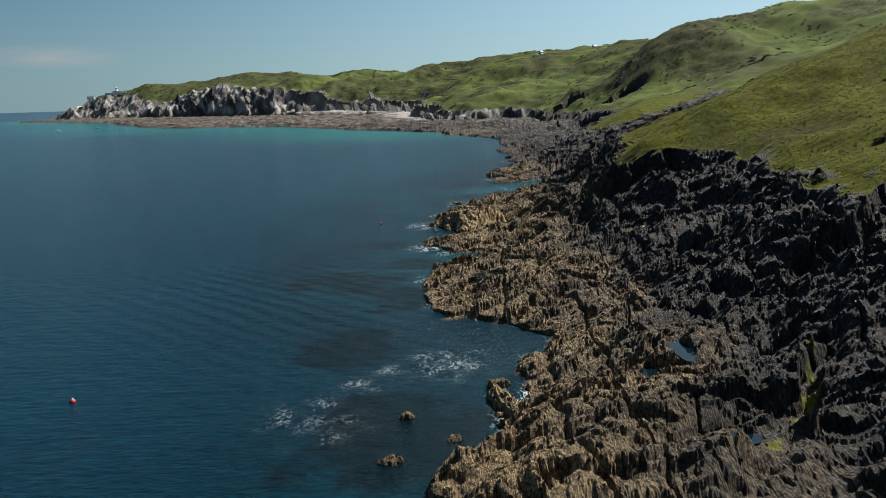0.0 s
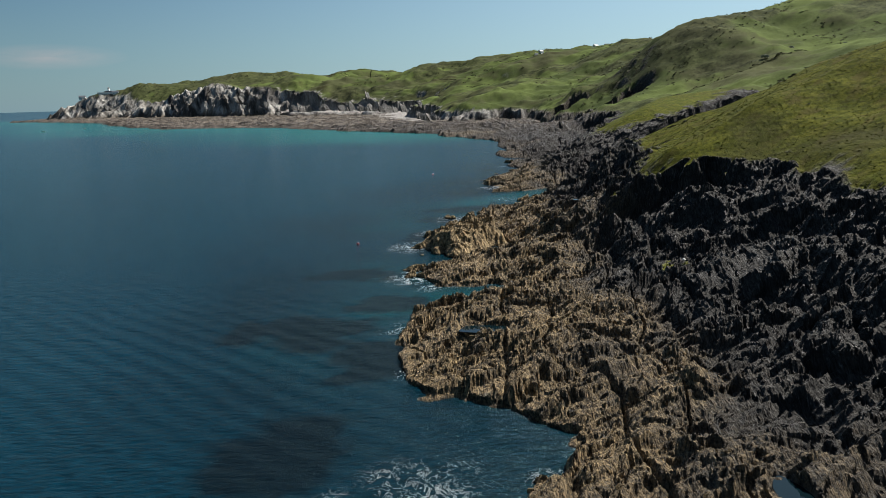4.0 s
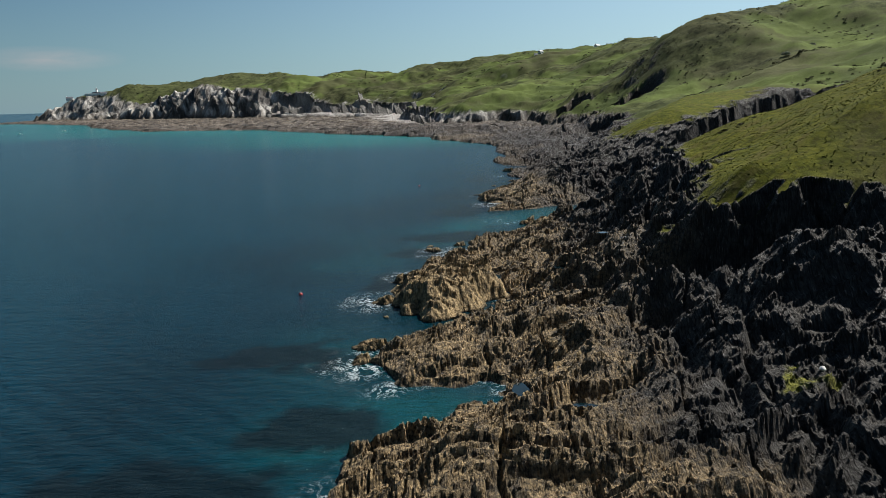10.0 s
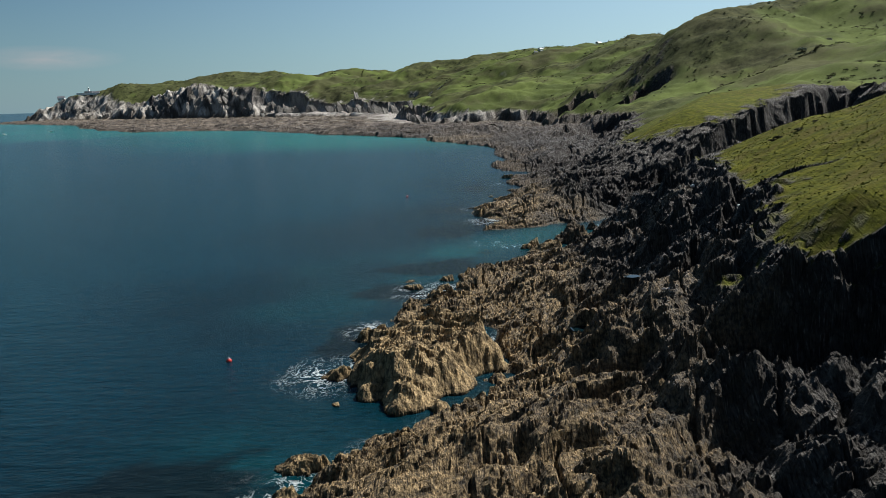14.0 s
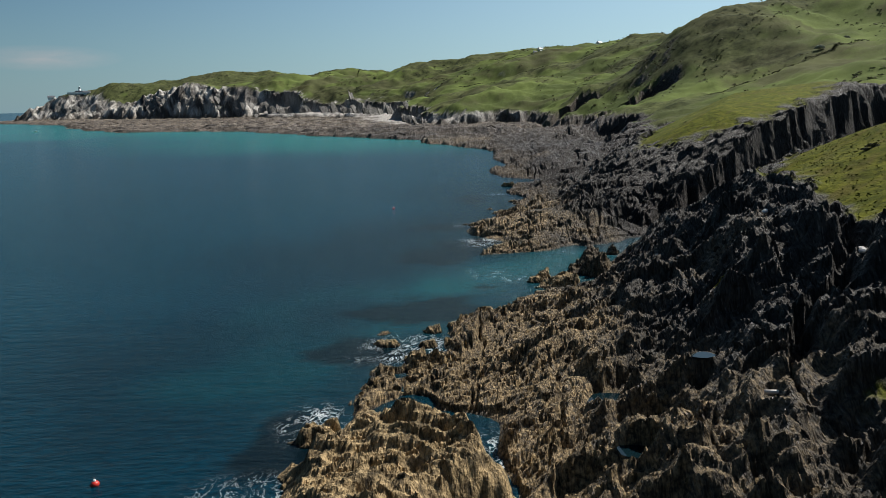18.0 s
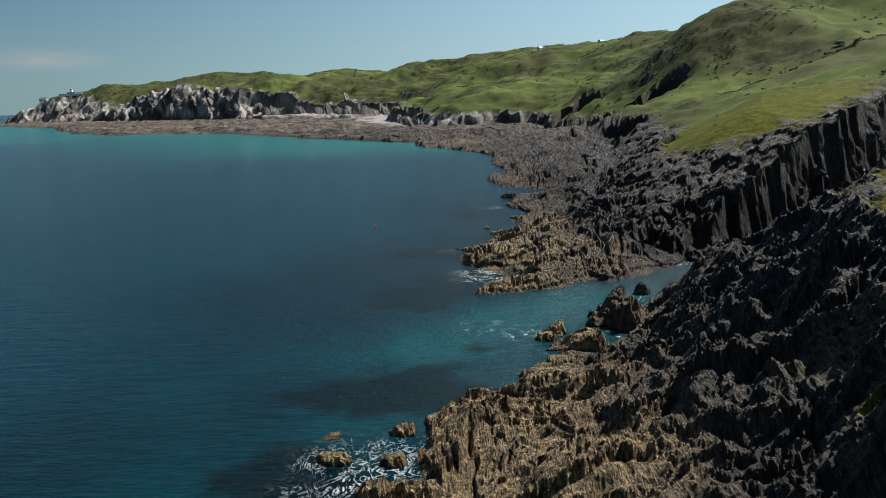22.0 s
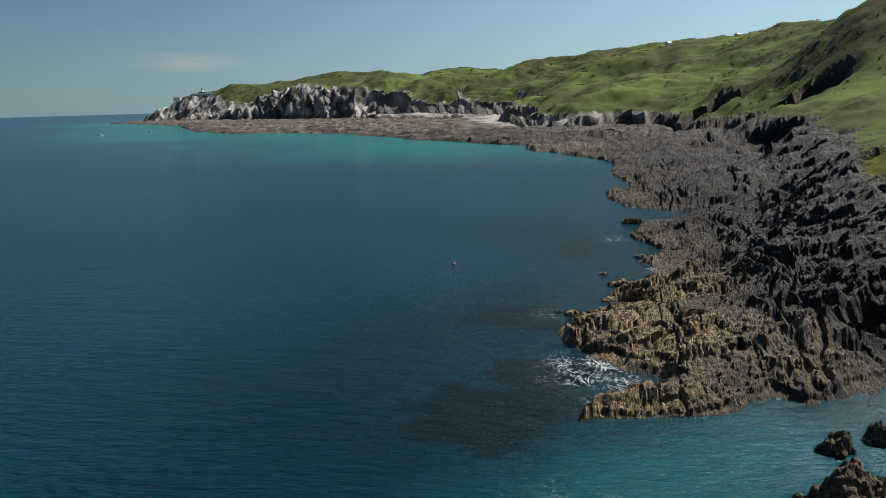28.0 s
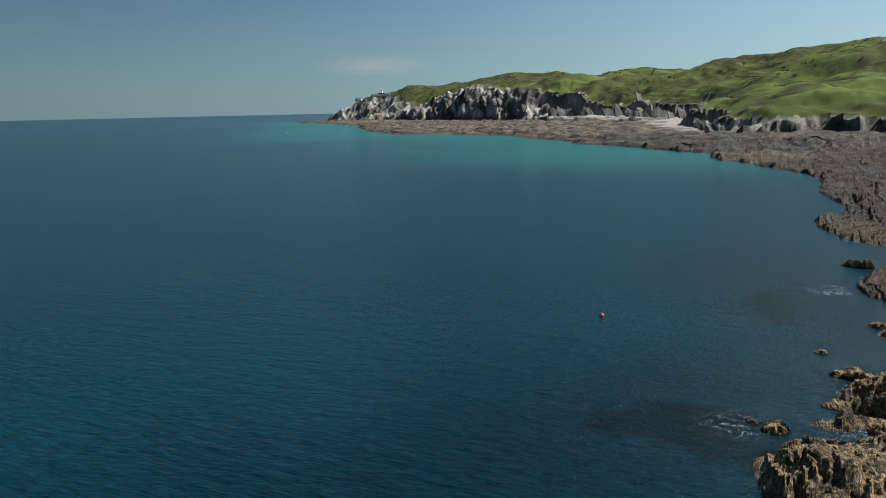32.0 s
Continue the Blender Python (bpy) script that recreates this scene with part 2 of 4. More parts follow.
def terrain(x, y):
    """Height of the ground and its masks: turf, tan rock, pale rock, beach."""
    near = 1 - step(330, 620, y)
    wob = 1.5 + 1.5 * (1 - near)
    wx = x + wob * fbm(x / 5, y / 5, 3, 11) + 16 * (1 - near) * fbm(x / 70, y / 70, 4, 12)
    wy = y + wob * fbm(x / 5, y / 5, 3, 21) + 16 * (1 - near) * fbm(x / 70, y / 70, 4, 22)
    ds = inside_distance(wx, wy, SHORE)
    # ribs of the cliffs: long upright buttresses
    rib = 1.4 * near + 11 * (1 - near)
    period = 4.0 * near + 52 * (1 - near)
    ribs = ridged((x + 0.35 * y) / period, (y - 0.2 * x) / (period * 1.1), 3, 31)
    lean = (0.83 * x + 0.55 * y + 9 * fbm(x / 60, y / 60, 2, 32)) / 15
    slab = np.floor(lean)
    lean = lean - slab
    slabs = np.where(lean < 0.3, lean / 0.3, (1 - lean) / 0.7) * (0.4 + 0.6 * hashed(slab.astype(np.int64), slab.astype(np.int64) * 0, 33)) * step(860, 1050, y)
    dt = inside_distance(wx, wy, TOP) + rib * ribs - 0.5 * rib + 8 * (slabs - 0.35 * step(860, 1050, y))
    width = by_y(SLOPE_W, y)
    edge = by_y(EDGE_Z, y) + 1.2 * fbm(x / 14, y / 14, 2, 41) + 9 * step(750, 1000, y) * fbm(x / 90, y / 90, 3, 42)

    head = step(278, 290, y) * step(362, 335, y)
    edge = edge * (1 - head) + head * (13 + 0.24 * np.clip(x - 62, -20, 70))
    edge = edge - 6 * np.exp(-(((x - 38) / 8) ** 2 + ((y - 163) / 9) ** 2))
    knoll = 6.5 * np.exp(-(((x - 46) / 7) ** 2 + ((y - 138) / 7) ** 2)) + 2.5 * np.exp(-(((x - 27) / 6) ** 2 + ((y - 184) / 7) ** 2)) + 2.2 * np.exp(-(((x - 36) / 6) ** 2 + ((y - 132) / 9) ** 2))
    knoll = knoll + 2.0 * np.exp(-(((x - 40) / 12) ** 2 + ((y - 272) / 8) ** 2)) + 3.5 * np.exp(-(((x - 53) / 8) ** 2 + ((y - 241) / 7) ** 2))
    # shore platform
    plat = np.where(ds > 0, 0.35 + 0.19 * np.minimum(ds, 34) + 0.02 * np.maximum(ds - 34, 0), 0.35 * ds)
    plat = np.where(y > 420, np.where(ds > 0, 0.3 + 0.05 * np.minimum(ds, 80), 0.35 * ds), plat)
    rough = step(-2.5, 2.5, ds)
    # strata: rows of upright fins, across the shore where it is washed, along it higher up
    tan = step(11, -11, x + 7 * fbm(x / 9, y / 9, 3, 92) - by_y(TAN_X, y)) * step(700, 400, y)
    sx = x + 1.3 * fbm(x / 8, y / 8, 3, 51)
    sy = y + 1.2 * fbm(x / 7, y / 7, 3, 50) + 3.2 * fbm(x / 21, y / 24, 2, 49)
    crack = np.clip(1 - np.abs(value_noise(sx / 3.3, sy / 2.1, 64)) / 0.10, 0, 1) + np.clip(1 - np.abs(value_noise(sx / 1.7 + 9, sy / 4.2, 65)) / 0.07, 0, 1)
    live = (ds > -4) & (y < 690) & ((dt < 4) | ((y > 235) & (y < 350) & (dt < 70)))
    washed, dark_ = np.zeros(np.shape(x)), np.zeros(np.shape(x))
    grow = 1 + 0.35 * (step(245, 262, y) + 3.2 * step(300, 420, y))[live]
    washed[live] = strata(((sx + 0.12 * sy)[live]) / grow, ((sy - 0.22 * sx)[live]) / grow, 51, 4.0, 1.45, 0.64) * grow ** 0.35
    dark_[live] = strata(((sx - 0.10 * sy)[live]) / grow, ((sy + 0.14 * sx)[live]) / grow, 57, 3.1, 1.15, 0.52) * grow ** 0.35
    # long joints that run along the shore
    joint = np.clip(1 - np.abs(value_noise((sx - 0.075 * sy) / 5.5, sy / 70, 68)) / 0.07, 0, 1)
    beds = washed * tan + dark_ * (1 - tan) - 0.3 * crack - 0.9 * joint + 0.04 * value_noise(x / 0.35, y / 0.45, 58)
    big = 1.0 * ridged(sx / 14, (sy - 0.28 * sx) / 7, 3, 59) + 1.0 * fbm(x / 13, y / 13, 3, 60)
    big = big - 2.6 * np.clip(value_noise(sx / 4.2, (sy - 0.28 * sx) / 2.6, 67) - 0.34, 0, 1)
    close = 1 - step(430, 680, y)
    detail = rough * close * (beds - 0.12 + big * (0.35 + 0.65 * step(2, 10, ds)))
    detail += rough * (1 - close) * (2.4 * ridged(x / 24, y / 17, 4, 61) + 1.2 * ridged(x / 8, y / 6, 2, 62)) * 0.8
    plat = plat + detail

    # turf and hills
    inland = np.maximum(dt * (1 - near) + near * (inside_distance(x, y, TOP) if np.max(near) > 0 else 0), 0)
    rise = np.interp(y, [-200, 250, 300, 700, 900, 1150, 1500], [140, 140, 120, 105, 60, 25, 12])
    steep = np.interp(y, [-200, 200, 280, 330, 480, 700, 900, 1150, 1500], [0.50, 0.48, 0.36, 0.24, 0.24, 0.32, 0.28, 0.16, 0.14])
    hill = rise * (1 - np.exp(-steep * inland / rise))
    for cx, cy, h, rx, ry, turn in HILLS:
        c, s = math.cos(radians(turn)), math.sin(radians(turn))
        u, v = ((x - cx) * c + (y - cy) * s) / rx, (-(x - cx) * s + (y - cy) * c) / ry
        hill = hill + h * np.exp(-(u * u + v * v)) * step(0, 60, inland)
    lump = fbm(x / 45, y / 45, 2 , 71) * (1.2 + 2.4 * step(300, 420, y)) * step(5, 90, inland) * (1 - 0.6 * step(700, 950, y)) + fbm(x / 110, y / 110, 3, 73) * 4 * step(40, 200, inland)
    tuft = fbm(x / 2.2, y / 2.2, 3, 72) * 0.07
    top = edge + hill + lump + tuft

    k = np.clip((dt + width) / width, 0, 1)
    k = k * np.where((y > 225) & (y < 420), step(-1, 6, ds), 1.0)
    even = np.maximum(step(330, 290, y), step(1000, 1200, y))   # the near rock slopes are even ramps, the rest are cliffs
    k = (even * k + (1 - even) * step(0, 1, k)) ** by_y(SLOPE_P, y)
    z = knoll * (1 - k) + plat * (1 - k) + (top + 0.8 * detail * near * step(3, 0.2, dt)) * k
    for ax, ay, bx, by, da, db, w, side in GULLIES:
        dx, dy = bx - ax, by - ay
        t = ((x - ax) * dx + (y - ay) * dy) / (dx * dx + dy * dy)
        off = ((x - ax) * dy - (y - ay) * dx) / math.hypot(dx, dy) + 1.5 * fbm(x / 6, y / 6, 2, 81) + 1.1 * ridged((x + 0.4 * y) / 5, (y - x) / 30, 2, 82)
        cut = (da + (db - da) * np.clip(t, 0, 1)) * step(-0.08, 0.12, t) * step(1.15, 0.85, t)
        carve = cut * np.clip(1.25 - np.where(off > 0, off / (side * w), -off / (0.55 * w)), 0, 1) ** 0.8 * step(2.0, 8.0, z)
        z = z - carve + detail * close * np.clip(carve / 5, 0, 1) * k
    turf = step(-0.25, 0.45, dt / (0.3 * width) + 0.5 * fbm(x / 3, y / 3, 3, 91) - 0.1) * step(-3, 2, dt)
    for ax, ay, bx, by, da, db, w, side in GULLIES:
        dx, dy = bx - ax, by - ay
        t = ((x - ax) * dx + (y - ay) * dy) / (dx * dx + dy * dy)
        off = ((x - ax) * dy - (y - ay) * dx) / math.hypot(dx, dy)
        turf = turf * (1 - step(1.2, 0.9, np.where(off > 0, off / (0.8 * side * w), -off / (0.42 * w))) * step(-0.05, 0.1, t) * step(1.05, 0.9, t))
    tan = tan + 0.3 * step(480, 620, y)
    pale = step(650, 800, y) * np.maximum(step(130, 95, x), step(900, 1000, y)) * step(0.03, 0.12, k) * (0.55 + 0.45 * step(-0.4, 0.3, fbm(x / 25, y / 25, 3, 93)))
    beach = step(780, 900, y) * step(1480, 1380, y) * step(-60, -30, dt + 15 * fbm(x / 30, y / 30, 2, 95)) * step(0, -6, dt) * step(-330, -250, x)
    z = np.where(beach > 0.01, z * (1 - beach) + beach * (2 + 0.03 * ds), z)
    for (px, py, _, rx, ry), level in zip(POOLS, POOL_LEVELS):
        q = ((x - px) / rx) ** 2 + ((y - py) / ry) ** 2 + 0.5 * fbm(x / 1.2, y / 1.2, 2, 94)
        z = np.where(q < 2.2, z + (np.minimum(level - 0.35, z) - z) * step(2.0, 0.9, q), z)
    return z, turf, tan, pale, beach, ds, dt


for px, py, level, rx, ry in POOLS:
    px_, py_ = np.meshgrid(px + rx * np.linspace(-1, 1, 7), py + ry * np.linspace(-1, 1, 7))
    POOL_LEVELS.append(max(0.25, float(np.percentile(terrain(px_, py_)[0], 30))))


def axis(start, dense_from, dense_to, end, d, grow, most, back=0.0):
    """Coordinates that lie d apart over the dense stretch and wider and wider beyond it."""
    mid = list(np.arange(dense_from, dense_to, d))
    out, s, v = [], d, mid[-1]
    while v < end:
        s = min(s * grow, most)
        v += s
        out.append(v)
    low, s, v = [], d, mid[0]
    while v > start:
        s = min(s * (back or grow), most)
        v -= s
        low.append(v)
    return np.array(low[::-1] + mid + out)


def sheet(name, xs, ys, z, keep, masks, material, smooth=True, soft=None):
    """One mesh over a grid, with only the cells of keep, and its masks as colours."""
    ny, nx = z.shape
    gx, gy = np.meshgrid(xs, ys)
    idx = np.arange(nx * ny).reshape(ny, nx)
    quads = np.stack([idx[:-1, :-1], idx[:-1, 1:], idx[1:, 1:], idx[1:, :-1]], -1)[keep]
    used = np.unique(quads)
    back = np.zeros(nx * ny, np.int64)
    back[used] = np.arange(len(used))
    quads = back[quads]
    co = np.stack([gx.ravel(), gy.ravel(), z.ravel()], -1)[used]
    me = bpy.data.meshes.new(name)
    me.vertices.add(len(co))
    me.vertices.foreach_set("co", co.ravel().astype(np.float32))
    me.loops.add(quads.size)
    me.loops.foreach_set("vertex_index", quads.ravel().astype(np.int32))
    me.polygons.add(len(quads))
    me.polygons.foreach_set("loop_start", (np.arange(len(quads)) * 4).astype(np.int32))
    me.polygons.foreach_set("use_smooth", np.full(len(quads), smooth) if soft is None else soft[keep])
    me.update(calc_edges=True)
    for key, four in masks.items():
        a = me.attributes.new(key, "FLOAT_COLOR", "POINT")
        a.data.foreach_set("color", np.stack([m.ravel()[used] for m in four], -1).ravel().astype(np.float32))
    me.materials.append(material)
    return new(name, me)


# ---- materials ----
def ground_material():
    m = Nodes("coast ground")
    turf, tan, pale, beach = m.attr("cover")
    fine = m.noise(2.6, detail=6, rough=0.65)
    broad = m.noise(0.11, detail=5)
    streak = m.noise(1.0, m.place(1.6, 0.25, 0.6, 0.1), detail=5, rough=0.6)
    # own dark of the slate, its low end deepened to stand for crevice shade
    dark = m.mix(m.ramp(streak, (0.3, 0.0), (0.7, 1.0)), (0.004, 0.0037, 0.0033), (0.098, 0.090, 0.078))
    tanc = m.mix(m.ramp(fine, (0.36, 0.0), (0.72, 1.0)), (0.034, 0.025, 0.013), (0.66, 0.475, 0.25))
    stain = m.noise(0.45, detail=6, rough=0.65)
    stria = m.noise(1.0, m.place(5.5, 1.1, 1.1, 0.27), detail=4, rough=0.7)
    # rib grooves in the tan: shade put into the colour as dark streaks
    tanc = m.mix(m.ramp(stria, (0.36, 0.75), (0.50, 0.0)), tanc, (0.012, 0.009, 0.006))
    tanc = m.mix(m.ramp(stain, (0.53, 0.0), (0.68, 0.75)), tanc, (0.018, 0.014, 0.009))
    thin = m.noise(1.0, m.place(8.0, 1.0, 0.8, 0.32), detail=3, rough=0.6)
    # the same groove shade, as thin dark streaks in the slate
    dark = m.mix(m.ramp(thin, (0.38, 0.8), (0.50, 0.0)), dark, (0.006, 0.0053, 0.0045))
    # painted glints: thin bright streaks on the dark slate
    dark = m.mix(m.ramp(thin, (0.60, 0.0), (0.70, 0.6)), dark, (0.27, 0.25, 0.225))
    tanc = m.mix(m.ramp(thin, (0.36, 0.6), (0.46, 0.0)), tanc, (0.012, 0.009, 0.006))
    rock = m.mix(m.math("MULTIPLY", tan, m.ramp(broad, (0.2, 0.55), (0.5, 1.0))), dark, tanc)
    geo = m.tree.nodes.new("ShaderNodeNewGeometry")
    sep = m.tree.nodes.new("ShaderNodeSeparateXYZ")
    m.tree.links.new(geo.outputs["Position"], sep.inputs[0])
    tide = m.math("ADD", sep.outputs[2], m.math("MULTIPLY", stain, 1.4))
    rock = m.mix(m.ramp(tide, (0.55, 1.0), (1.0, 0.0)), rock, (0.020, 0.015, 0.010))
    slabs = m.noise(1.0, m.along(0.585, 0.085, 0.016, 0.02), detail=6, rough=0.6)
    # dark streaks between pale slabs: shadowed gullies put into the colour
    palec = m.mix(m.ramp(slabs, (0.42, 0.0), (0.58, 1.0)), (0.045, 0.043, 0.042), (0.52, 0.49, 0.44))
    # wider dark stretches stand for shaded recesses of the cliff
    palec = m.mix(m.ramp(m.noise(0.03, detail=4), (0.5, 0.0), (0.66, 0.8)), palec, (0.07, 0.062, 0.055))
    rock = m.mix(pale, rock, palec)
    sandc = m.mix(broad, (0.34, 0.31, 0.275), (0.42, 0.39, 0.36))
    rock = m.mix(beach, rock, sandc)
    lush = m.mix(m.ramp(m.noise(0.35, detail=6, rough=0.65), (0.3, 0.0), (0.7, 1.0)), (0.045, 0.055, 0.006), (0.130, 0.130, 0.017))
    mottle = m.noise(0.9, detail=6, rough=0.7)
    lush = m.mix(m.ramp(mottle, (0.40, 0.75), (0.54, 0.0)), lush, (0.030, 0.034, 0.006))
    lush = m.mix(m.ramp(m.noise(0.16, m.along(0.5, 1.0, 2.2, 1.0), detail=5), (0.52, 0.0), (0.66, 0.7)), lush, (0.082, 0.068, 0.020))
    scrub = m.mix(fine, (0.03, 0.034, 0.012), (0.06, 0.055, 0.024))
    geo2 = m.tree.nodes.new("ShaderNodeNewGeometry")
    far = m.tree.nodes.new("ShaderNodeSeparateXYZ")
    m.tree.links.new(geo2.outputs["Position"], far.inputs[0])
    # pasture and heath beyond the near slope, lightened for the haze of distance
    inland = m.ramp(m.math("MULTIPLY", far.outputs[1], 0.001), (0.29, 0.0), (0.44, 1.0))
    hazy_pasture = m.mix(m.ramp(m.noise(0.012, detail=5, rough=0.6), (0.42, 0.0), (0.58, 1.0)), (0.060, 0.078, 0.024), (0.110, 0.140, 0.040))
    heath = m.mix(fine, (0.050, 0.052, 0.026), (0.085, 0.079, 0.041))
    hazy_pasture = m.mix(m.ramp(m.noise(0.009, detail=7, rough=0.65), (0.51, 0.0), (0.60, 0.75)), hazy_pasture, heath)
    lush = m.mix(inland, lush, hazy_pasture)
    grass = m.mix(m.ramp(m.noise(0.022, detail=5, rough=0.5), (0.60, 0.0), (0.70, 0.8)), lush, scrub)
    growth, brown_shade, ledge, heathy = m.attr("growth")
    blotch = m.noise(0.055, m.along(0.2, 1.0, 1.7, 1.0), detail=7, rough=0.7)
    ledgec = m.mix(m.ramp(blotch, (0.40, 0.0), (0.60, 1.0)), (0.028, 0.022, 0.018), (0.19, 0.155, 0.12))
    rock = m.mix(ledge, rock, ledgec)
    # shade of rough shore rock, mixed into the colour as near-black brown
    rock = m.mix(m.math("MULTIPLY", brown_shade, 0.95, True), rock, m.mix(fine, (0.008, 0.006, 0.005), (0.036, 0.027, 0.021)))
    rock = m.mix(growth, rock, m.mix(fine, (0.08, 0.08, 0.006), (0.26, 0.26, 0.024)))
    brush = m.noise(0.12, detail=7, rough=0.72)
    heathc = m.mix(m.ramp(brush, (0.38, 0.0), (0.62, 1.0)), (0.024, 0.029, 0.013), (0.085, 0.086, 0.040))
    grass = m.mix(m.math("MULTIPLY", heathy, m.ramp(brush, (0.30, 1.0), (0.66, 0.55))), grass, heathc)
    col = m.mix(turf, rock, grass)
    grain = m.noise(7.0, m.place(1.0, 0.5, 0.5), detail=4, rough=0.7)
    bent = m.along(0.25, 1.25, 0.75, 0.5)
    blocks = m.math("ADD", m.facet(1.1, bent), m.math("MULTIPLY", m.facet(2.9, bent), 0.5))
    split_ = m.ramp(m.facet(0.8, bent, True), (0.015, 1.0), (0.06, 0.0))
    bare = m.math("SUBTRACT", 1.0, turf)
    col = m.mix(m.math("MULTIPLY", m.math("MULTIPLY", split_, 0.4), bare), col, (0.004, 0.0035, 0.003))
    relief = m.math("ADD", m.math("ADD", fine, m.math("SUBTRACT", m.math("MULTIPLY", streak, 0.8), m.math("MULTIPLY", blocks, 1.0))), m.math("ADD", m.math("MULTIPLY", m.math("ADD", stria, thin), 1.4), m.math("MULTIPLY", grain, 1.0)))
    m.bump(m.math("MULTIPLY", relief, m.math("SUBTRACT", 1.0, m.math("MULTIPLY", turf, 0.88))), 1.0, 0.34)
    return m.finish(col, m.mix(turf, m.ramp(streak, (0.33, 0.40), (0.55, 0.8)), (0.95, 0.95, 0.95)), m.math("SUBTRACT", 0.22, m.math("MULTIPLY", turf, 0.18)))


def sea_material():
    m = Nodes("sea water")
    shallow, foam, kelp, swelling = m.attr("depth")
    deep = m.mix(m.noise(0.006, detail=4), (0.0001, 0.0255, 0.0460), (0.0002, 0.0365, 0.0620))
    # ripple troughs darkened in the water colour, in place of reflected light
    ripple_shade = m.ramp(m.noise(1.3, m.place(0.5, 1.7, 1), detail=5, rough=0.75), (0.38, 0.35), (0.62, 1.0))
    deep = m.mix(1.0, deep, ripple_shade, "MULTIPLY")
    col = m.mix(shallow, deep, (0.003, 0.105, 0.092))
    col = m.mix(kelp, col, (0.0012, 0.0032, 0.0048))
    lace = m.noise(0.75, m.place(1, 0.7, 1), detail=6, rough=0.62, warp=1.4)
    line = m.math("MULTIPLY", m.math("ABSOLUTE", m.math("SUBTRACT", lace, 0.5)), 7.0)
    thin = m.noise(0.28, detail=3)
    white = m.math("MULTIPLY", m.math("SUBTRACT", m.math("MULTIPLY", foam, m.ramp(thin, (0.35, 0.1), (0.65, 0.6))), line), 2.0, True)
    speck = m.ramp(m.noise(4.5, detail=3), (0.66, 0.0), (0.72, 0.5))
    white = m.math("MAXIMUM", white, m.math("MULTIPLY", speck, m.math("MULTIPLY", foam, 0.5, True), True))
    col = m.mix(white, col, (0.75, 0.78, 0.78))
    swell = m.tree.nodes.new("ShaderNodeTexWave")
    m.put(swell.inputs["Vector"], m.along(radians(-40), 1, 1, 1))
    swell.bands_direction = "Y"
    swell.inputs["Scale"].default_value, swell.inputs["Distortion"].default_value, swell.inputs["Detail"].default_value = 0.095, 4.0, 2.0
    swell.inputs["Detail Scale"].default_value = 0.6
    chop = m.math("ADD", m.math("MULTIPLY", m.noise(0.42, m.place(0.5, 1.6, 1), detail=6, rough=0.68), 1.5), m.math("MULTIPLY", m.noise(0.09, m.place(0.7, 1.5, 1), detail=3), 0.8))
    rip = m.math("ADD", m.math("MULTIPLY", swell.outputs["Fac"], m.math("MULTIPLY", swelling, 0.5)), chop)
    m.bump(rip, 1.0, 0.42)
    m.bsdf.inputs["Specular Tint"].default_value = (0.45, 1.0, 1.0, 1)
    m.bsdf.inputs["IOR"].default_value = 1.33
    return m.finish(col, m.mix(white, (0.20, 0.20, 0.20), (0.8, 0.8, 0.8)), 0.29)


GROUND, SEA = ground_material(), sea_material()

# ---- ground ----
# yellow-green weed in the wet hollows: x, y, radius across and along
WEED = ((36.3, 122.4, 1.5, 2.2), (38.6, 121.6, 1.0, 0.9), (40.2, 191, 0.9, 0.7), (26.5, 47.5, 1.0, 0.7), (29, 50, 1.1, 0.7), (31, 52.5, 0.9, 0.8), (33.2, 55, 0.8, 1.0), (35.4, 58, 0.7, 1.1), (36.6, 61.5, 0.5, 1.0))


